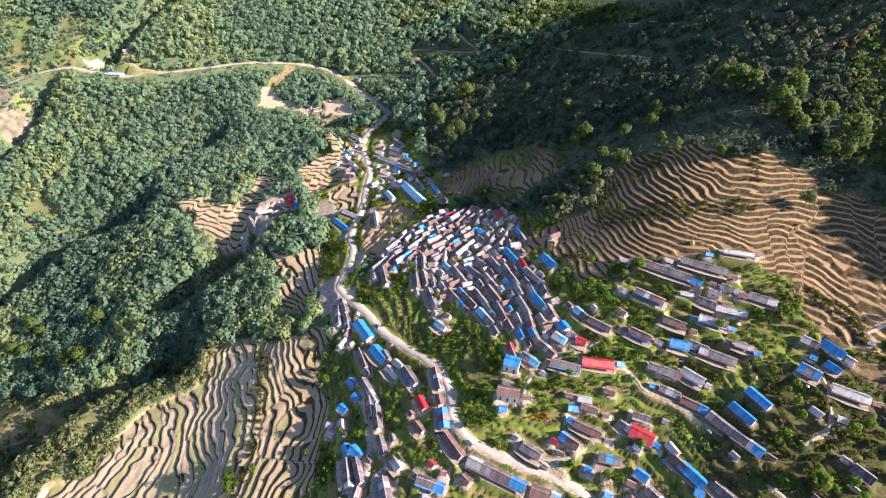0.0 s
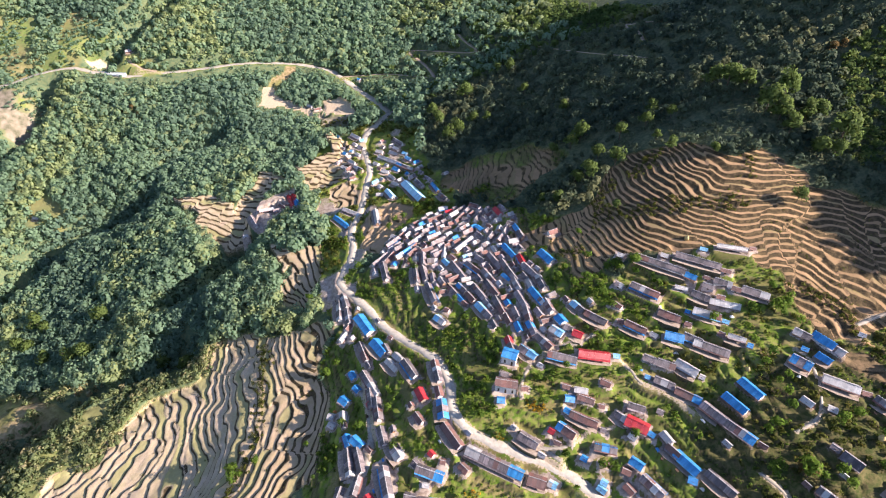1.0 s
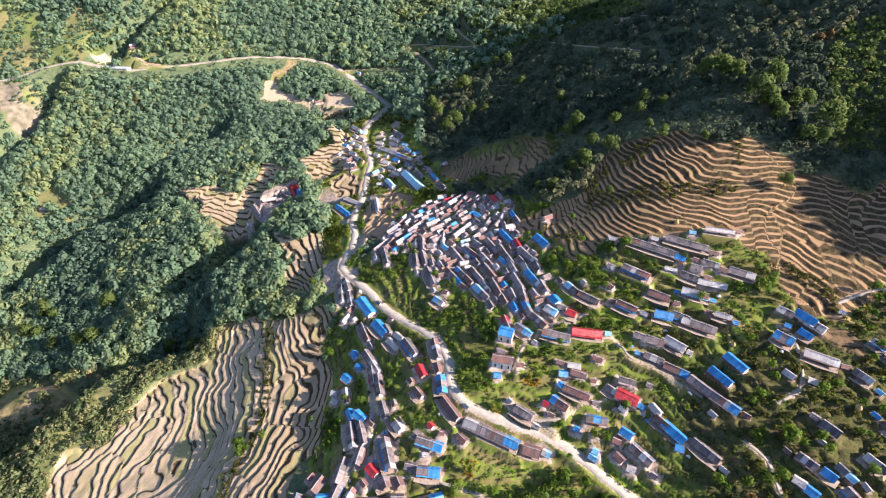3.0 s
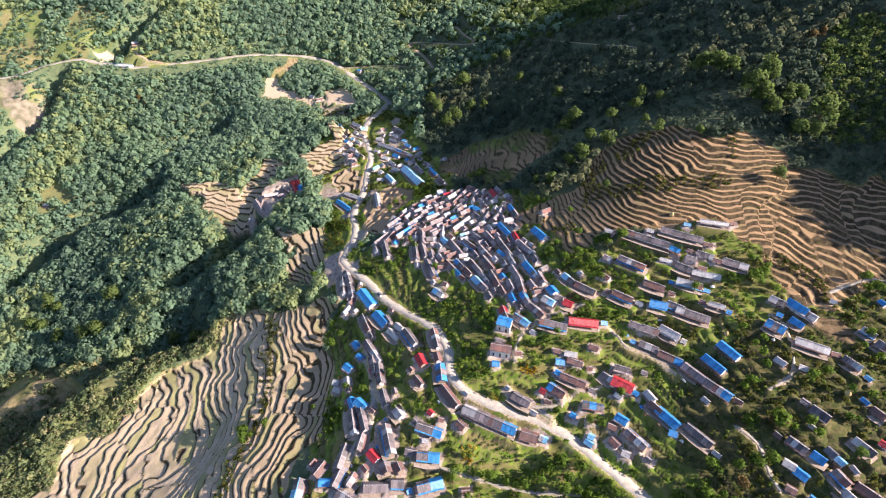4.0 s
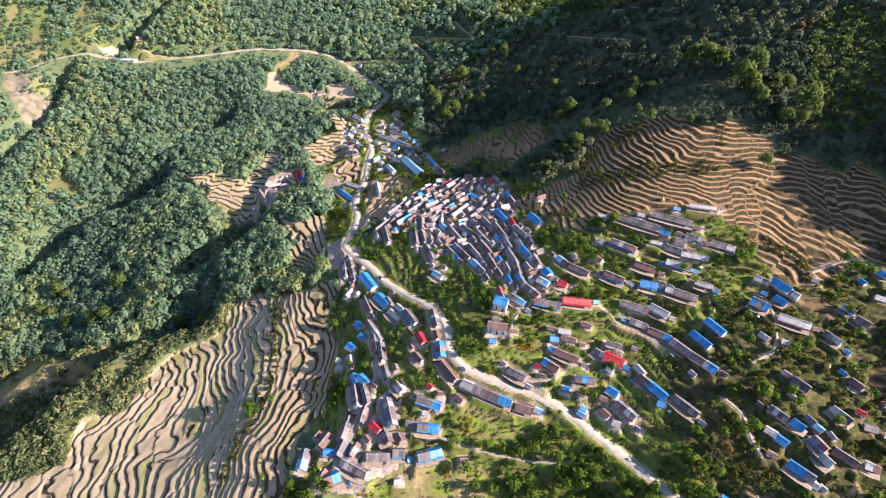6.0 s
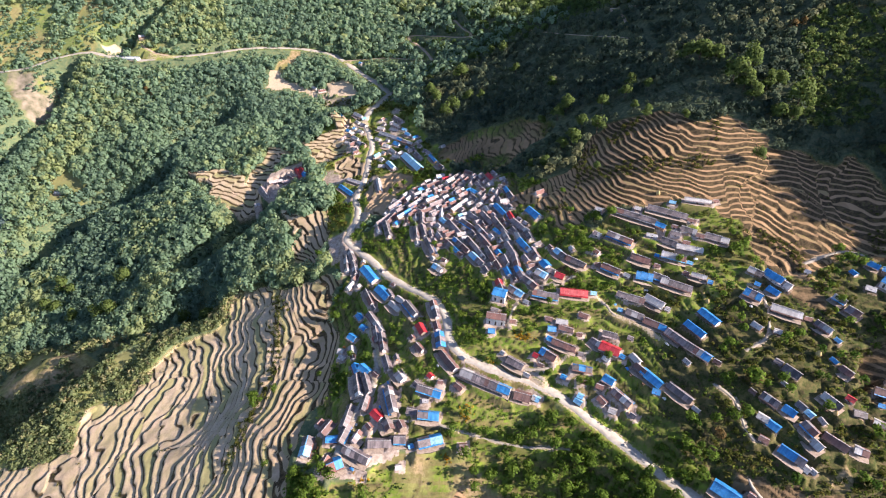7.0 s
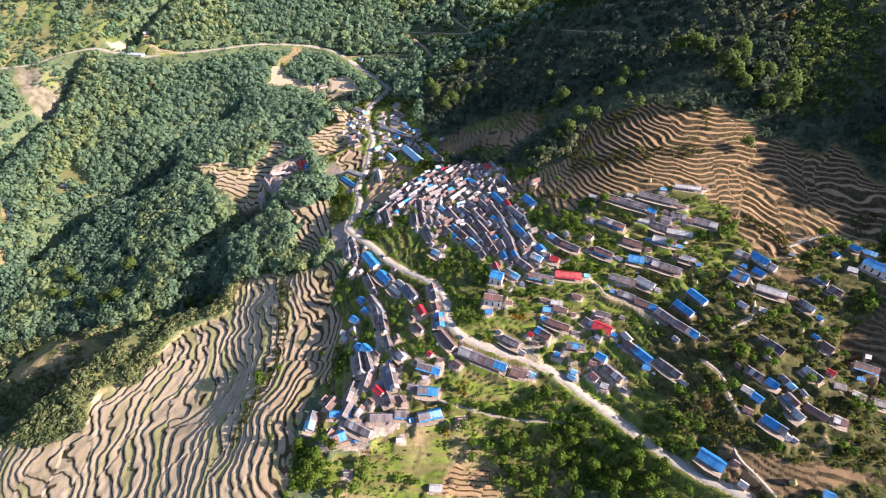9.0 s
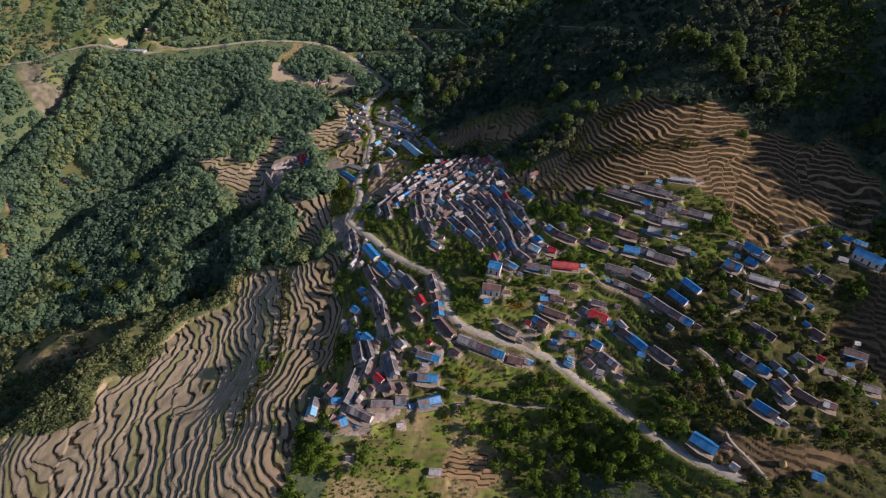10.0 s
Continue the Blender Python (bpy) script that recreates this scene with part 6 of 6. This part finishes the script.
tall_tree(80, 499, 9)
tall_tree(71, 546, 10)
tall_tree(59, 555, 9)
tall_tree(304, 257, 14)
tall_tree(298, 261, 10)
tall_tree(218, 268, 8)
tall_tree(74, 326, 8)
tall_tree(84, 318, 9)
tall_tree(116, 290, 7)
tall_tree(-10, 520, 11)
tall_tree(-42, 566, 8)
tall_tree(43, 482, 9)
tall_tree(181, 312, 7)
tall_tree(90, 382, 8)
tall_tree(-371, 334, 15)
tall_tree(-357, 327, 12)
tall_tree(-375, 311, 14)
tall_tree(-364, 308, 12)
tall_tree(-335, 289, 13)
tall_tree(-216, 265, 13)
tall_tree(-190, 252, 12)
tall_tree(-187, 264, 10)
tall_tree(-303, 281, 13)
tall_tree(-289, 280, 14)
tall_tree(-219, 252, 9)
tall_tree(-296, 321, 14)
village_tree(25, 110, 8)
village_tree(33, 109, 6)
village_tree(42, 107, 8)
village_tree(49, 108, 9)
village_tree(61, 114, 8)
village_tree(61, 102, 9)
village_tree(60, 97, 7)
village_tree(71, 94, 9)
village_tree(78, 92, 8)
village_tree(91, 84, 9)
village_tree(81, 78, 9)
village_tree(102, 80, 9)
village_tree(113, 82, 8)
village_tree(124, 93, 8)
village_tree(127, 88, 8)
village_tree(149, 103, 8)
village_tree(163, 119, 12)
village_tree(154, 123, 8)
village_tree(115, 240, 10)
village_tree(107, 240, 8)
village_tree(95, 226, 8)
village_tree(98, 215, 7)
village_tree(171, 204, 8)
village_tree(183, 202, 10)
village_tree(149, 200, 6)
village_tree(189, 205, 8)
village_tree(241, 196, 8)
village_tree(245, 189, 9)
village_tree(251, 186, 7)
village_tree(244, 144, 11)
village_tree(250, 148, 9)
village_tree(227, 162, 7)
village_tree(196, 143, 8)
village_tree(187, 140, 8)
village_tree(158, 141, 8)
village_tree(169, 117, 7)
village_tree(178, 112, 7)
village_tree(83, 130, 8)
village_tree(78, 132, 7)
village_tree(96, 145, 7)
village_tree(169, 149, 7)
village_tree(150, 121, 9)
village_tree(155, 104, 8)
village_tree(140, 103, 8)
village_tree(128, 80, 9)
village_tree(121, 81, 9)
village_tree(133, 87, 9)
village_tree(129, 105, 8)
village_tree(212, 91, 9)
village_tree(217, 88, 8)
village_tree(193, 103, 7)
village_tree(177, 118, 8)
village_tree(-68, 88, 10)
village_tree(-72, 84, 9)
village_tree(-59, 92, 9)
village_tree(-64, 95, 8)
village_tree(-41, 84, 9)
village_tree(-42, 79, 8)
village_tree(-79, 96, 8)
village_tree(-54, 70, 9)
village_tree(-46, 73, 8)
village_tree(18, 87, 7)
village_tree(13, 100, 10)
village_tree(18, 93, 9)
village_tree(26, 91, 9)
village_tree(38, 92, 9)
village_tree(47, 87, 10)
village_tree(57, 89, 10)
village_tree(39, 80, 10)
village_tree(48, 77, 10)
village_tree(65, 83, 10)
village_tree(70, 75, 10)
village_tree(84, 70, 9)
village_tree(95, 71, 10)
village_tree(64, 92, 9)
village_tree(105, 67, 9)
village_tree(31, 75, 9)
village_tree(72, 67, 9)
village_tree(52, 70, 9)
village_tree(90, 67, 9)
village_tree(-73, 207, 9)
village_tree(-67, 213, 7)
village_tree(-46, 165, 6)
village_tree(-57, 169, 6)
village_tree(-31, 173, 6)
village_tree(-26, 149, 6)
village_tree(-12, 146, 7)
village_tree(-117, 148, 8)
village_tree(-106, 157, 6)
village_tree(-120, 154, 7)
village_tree(-77, 162, 5)
village_tree(-23, 287, 6)
village_tree(-19, 279, 6)
village_tree(-27, 274, 6)
village_tree(-62, 293, 7)
village_tree(-39, 354, 7)
village_tree(-32, 355, 7)
village_tree(-43, 340, 7)
village_tree(-12, 371, 6)
village_tree(-81, 446, 7)
village_tree(-96, 274, 7)
village_tree(106, 242, 9)
village_tree(101, 242, 8)
village_tree(88, 238, 8)
village_tree(80, 236, 8)
village_tree(72, 244, 8)
village_tree(77, 251, 8)
village_tree(92, 256, 7)
village_tree(91, 279, 6)
village_tree(88, 190, 8)
village_tree(97, 191, 7)
village_tree(104, 177, 6)
village_tree(8, 241, 6)
village_tree(14, 225, 7)
village_tree(-4, 253, 6)
village_tree(19, 218, 7)
village_tree(20, 159, 7)
village_tree(27, 162, 7)
village_tree(22, 174, 6)
village_tree(27, 190, 6)
village_tree(31, 150, 6)
village_tree(53, 164, 6)
village_tree(67, 181, 6)
village_tree(-33, 380, 7)
village_tree(-22, 368, 7)
for x, y in [(-120.1, 151.4), (-118.3, 154.7), (-113.5, 149.4), (-106.5, 155.9), (-116.3, 145.5), (-83.6, 110.2), (-97.1, 103.0)]:
    village_tree(x, y, float(rng.uniform(3.5, 6.0)))
# more trees in the thicket below the road and in the gardens
px, py = spots(20, 150, 50, 120, 5.4)
keep = inside(THICKET, px, py) & ~clear_at(px, py) & (value_noise(px, py, 17, 72) + 0.5 * value_noise(px, py, 7, 73) > 0.55)
for x, y in zip(px[keep], py[keep]):
    village_tree(float(x), float(y), float(rng.uniform(3.2, 7.8)))
px, py = spots(-80, 290, 70, 320, 9)
keep = (zone_at("field", px, py) < 0.5) & (zone_at("yard", px, py) < 0.2) & ~clear_at(px, py) & (value_noise(px, py, 30, 71) > 0.60 - 0.16 * (px > 130) - 0.1 * (px > 215)) & ~inside(MEADOW, px, py) & (zone_at("forest", px, py) < 0.5)
shapes = [(*crown(rng, 130, 0.46, 1.0, 0.24, 0.09, 9), trunk_quads(0.032, 0.6, 0.02, 4)) for _ in range(6)]
scatter("garden_trees", "small leafy trees between the houses", "trees", px[keep], py[keep], rng.uniform(3.2, 7.0, keep.sum()), shapes, LEAF_VILLAGE, rng.uniform(-0.25, 0.45, keep.sum()))
AUTUMN = [tree_master(300, LEAF_RUSSET, False) for i in range(2)]
for x, y in [(162, 121), (140, 96), (283, 376), (276, 375), (-361, 582), (-351, 575), (-370, 579), (-460, 591), (164, 118)]:
    plant(AUTUMN, x, y, float(rng.uniform(6.5, 10.5)), "russet-brown tree in autumn leaf", "autumn trees")

# rows of low crops and tufts in the gardens and meadows
tuft_shapes = [(*crown(rng, 9, 0.75, 0.7, 0.0, 0.34, 3), None) for _ in range(5)]
px, py = spots(-85, 290, 45, 350, 2.1)
keep = (zone_at("field", px, py) < 0.5) & (zone_at("yard", px, py) < 0.3) & ~clear_at(px, py) & (zone_at("forest", px, py) < 0.5) & (value_noise(px, py, 15, 75) + 0.6 * value_noise(px, py, 5, 76) > 0.72)
scatter("garden_plants", "low green crops and tufts on the village terraces", "plants", px[keep], py[keep], rng.uniform(0.5, 1.5, keep.sum()), tuft_shapes, LEAF_VILLAGE, rng.uniform(-0.1, 0.75, keep.sum()))

# beds of orange flowers in the gardens
beds = np.repeat(np.array([(49, 164), (46, 167), (3, 101), (52, 162), (16, 119), (14, 123), (38, 145), (32, 149), (-43, 92)], float), 16, 0)
beds += rng.normal(size=beds.shape) * (2.6, 2.0)
keep = ~clear_at(beds[:, 0], beds[:, 1])
scatter("flower_beds", "orange-yellow flowering beds in the gardens", "flowers", beds[keep, 0], beds[keep, 1], rng.uniform(0.7, 1.5, keep.sum()), scrub_shapes, LEAF_FLOWER, rng.uniform(0, 0.6, keep.sum()))

for ob in TALL + GARDEN + AUTUMN:
    for part in list(ob.children):
        bpy.data.objects.remove(part)
    bpy.data.objects.remove(ob)

# ---- haystacks ----
STRAW = plain_material("straw", (0.52, 0.40, 0.18), (0.36, 0.26, 0.11), 2.0)


def haystack(x, y, height):
    ob = tagged(new("haystack"), "golden straw haystack round a wooden pole", "haystack", "haystacks")
    ob.matrix_basis = pose(x, y, float(ground_at(x, y)[0]) - 0.2, 0, 0, 17 * height)
    rings = ((0.62, 0.0), (0.78, 0.22), (0.80, 0.45), (0.60, 0.70), (0.30, 0.90), (0.06, 1.0))
    verts, faces, n = [], [], 12
    for j, (r, h) in enumerate(rings):
        for i in range(n):
            a = 2 * math.pi * i / n
            k = 0.5 * height * r * (1 + 0.10 * math.sin(3 * a + j) + 0.05 * math.sin(7 * a + 2 * j))
            verts.append((k * math.cos(a), k * math.sin(a), height * h))
    for j in range(len(rings) - 1):
        faces += [(j * n + i, j * n + (i + 1) % n, (j + 1) * n + (i + 1) % n, (j + 1) * n + i) for i in range(n)]
    faces.append(tuple(range(n))[::-1])
    faces.append(tuple((len(rings) - 1) * n + i for i in range(n)))
    child("straw", mesh_of("straw", verts, faces, [STRAW], smooth=True), ob)
    child("pole", boxes_mesh("pole", [box(-0.06, 0.06, -0.06, 0.06, height * 0.9, height * 1.18)], [WOOD]), ob, "wooden pole")


haystack(202.4, 132.1, 3.6)
haystack(169.2, 58.1, 4.2)
haystack(78, 132.4, 3.4)
haystack(158.3, 171.5, 3)
haystack(149.1, 251.8, 3.4)
haystack(196.1, 100.2, 2.6)

# ---- clutter of the yards ----
TARPS = [plain_material(word, a, b, 0.8, 0.6) for word, a, b in (
    ("white_tarp", (0.75, 0.73, 0.70), (0.55, 0.53, 0.50)), ("blue_tarp", (0.04, 0.25, 0.60), (0.03, 0.18, 0.45)), ("orange_tarp", (0.70, 0.26, 0.05), (0.55, 0.18, 0.04)))]
TARP_WORDS = ("white", "blue", "orange")


def tarpaulin(x, y, turn, colour, wide, deep, lumps):
    """A sheet thrown over a heap, drooping to the ground at its edges."""
    verts, faces = [], []
    for j in range(5):
        for i in range(6):
            u, v = i / 5 - 0.5, j / 4 - 0.5
            h = 0.9 * (1 - 4 * u * u) * (1 - 4 * v * v) * lumps + 0.12 * math.sin(5 * i + 3 * j)
            verts.append((u * wide, v * deep, max(h, 0.0) + (0.03 if 0 < i < 5 and 0 < j < 4 else -0.25)))
    faces = [(6 * j + i, 6 * j + i + 1, 6 * j + i + 7, 6 * j + i + 6) for j in range(4) for i in range(5)]
    ob = new("tarpaulin", mesh_of("tarpaulin", verts, faces, [TARPS[colour]], smooth=True))
    ob.matrix_basis = pose(x, y, float(ground_at(x, y)[0]) + 0.12, 0, 0, turn)
    tagged(ob, f"{TARP_WORDS[colour]} tarpaulin over a heap in a house yard", "tarpaulin", "yard clutter")


LOG = mesh_of("log", [(px, 0.13 * math.cos(a * math.pi / 3), 0.13 * math.sin(a * math.pi / 3)) for px in (-0.6, 0.6) for a in range(6)],
              [(a, (a + 1) % 6, 6 + (a + 1) % 6, 6 + a) for a in range(6)] + [(5, 4, 3, 2, 1, 0), (6, 7, 8, 9, 10, 11)], [WOOD])


def woodpile(x, y, turn, rows, columns):
    """Split logs laid up in rows, each on the gaps of the row below."""
    ob = new("woodpile")
    ob.matrix_basis = pose(x, y, float(ground_at(x, y)[0]), 0, 0, turn)
    for r in range(rows):
        for c in range(columns - r % 2):
            child("log", LOG, ob, m=pose(0.05 * ((r + 2 * c) % 3), (c - columns / 2 + 0.5 * (r % 2)) * 0.27, 0.12 + r * 0.23, 20 * ((r + c) % 3)))
    tagged(ob, "stack of split firewood logs in a house yard", "firewood", "yard clutter")


yard_rng = random.Random(12)
for hx, hy, turn, length, width, roof, porch, storeys in HOUSES:
    if length * width < 30 or hy > 330 or yard_rng.random() > 0.42:
        continue
    away = -1 if math.cos(radians(turn)) > 0 else 1
    u, v = yard_rng.uniform(-0.4, 0.4) * length, away * (width / 2 + yard_rng.uniform(3.3, 4.6))
    x = hx + u * math.cos(radians(turn)) - v * math.sin(radians(turn))
    y = hy + u * math.sin(radians(turn)) + v * math.cos(radians(turn))
    if any(math.hypot(h[0] - x, h[1] - y) < 0.5 * h[3] + 1.2 for h in HOUSES if h[0] != hx):
        continue
    if yard_rng.random() < 0.55:
        tarpaulin(x, y, turn + yard_rng.uniform(-20, 20), yard_rng.choice((0, 0, 0, 1, 1, 2)), yard_rng.uniform(1.6, 3.0), yard_rng.uniform(1.2, 2.0), yard_rng.uniform(0.3, 1.0))
    else:
        woodpile(x, y, turn + yard_rng.choice((0, 90)), *yard_rng.choice(((3, 6), (4, 5))))

# ---- river ----
xy = smooth_line([(-512, 462), (-498, 450), (-478, 420), (-470, 390), (-455, 340), (-440, 280), (-420, 200), (-410, 120), (-400, 40)], 4.0)
zz = np.minimum.accumulate(ground_at(xy[:, 0], xy[:, 1])) + 0.8
t = np.gradient(xy, axis=0)
t /= np.linalg.norm(t, axis=1)[:, None]
verts, faces = [], []
for i in range(len(xy)):
    for u in (-5.0, -2.0, 2.0, 5.0):
        verts.append((xy[i, 0] - t[i, 1] * u, xy[i, 1] + t[i, 0] * u, zz[i]))
for i in range(len(xy) - 1):
    faces += [(4 * i + a, 4 * i + 1 + a, 4 * i + 5 + a, 4 * i + 4 + a) for a in range(3)]
tagged(new("river", mesh_of("river", verts, faces, [WATER], smooth=True)), "narrow pale mountain river in the gorge", "water", kind="structure")
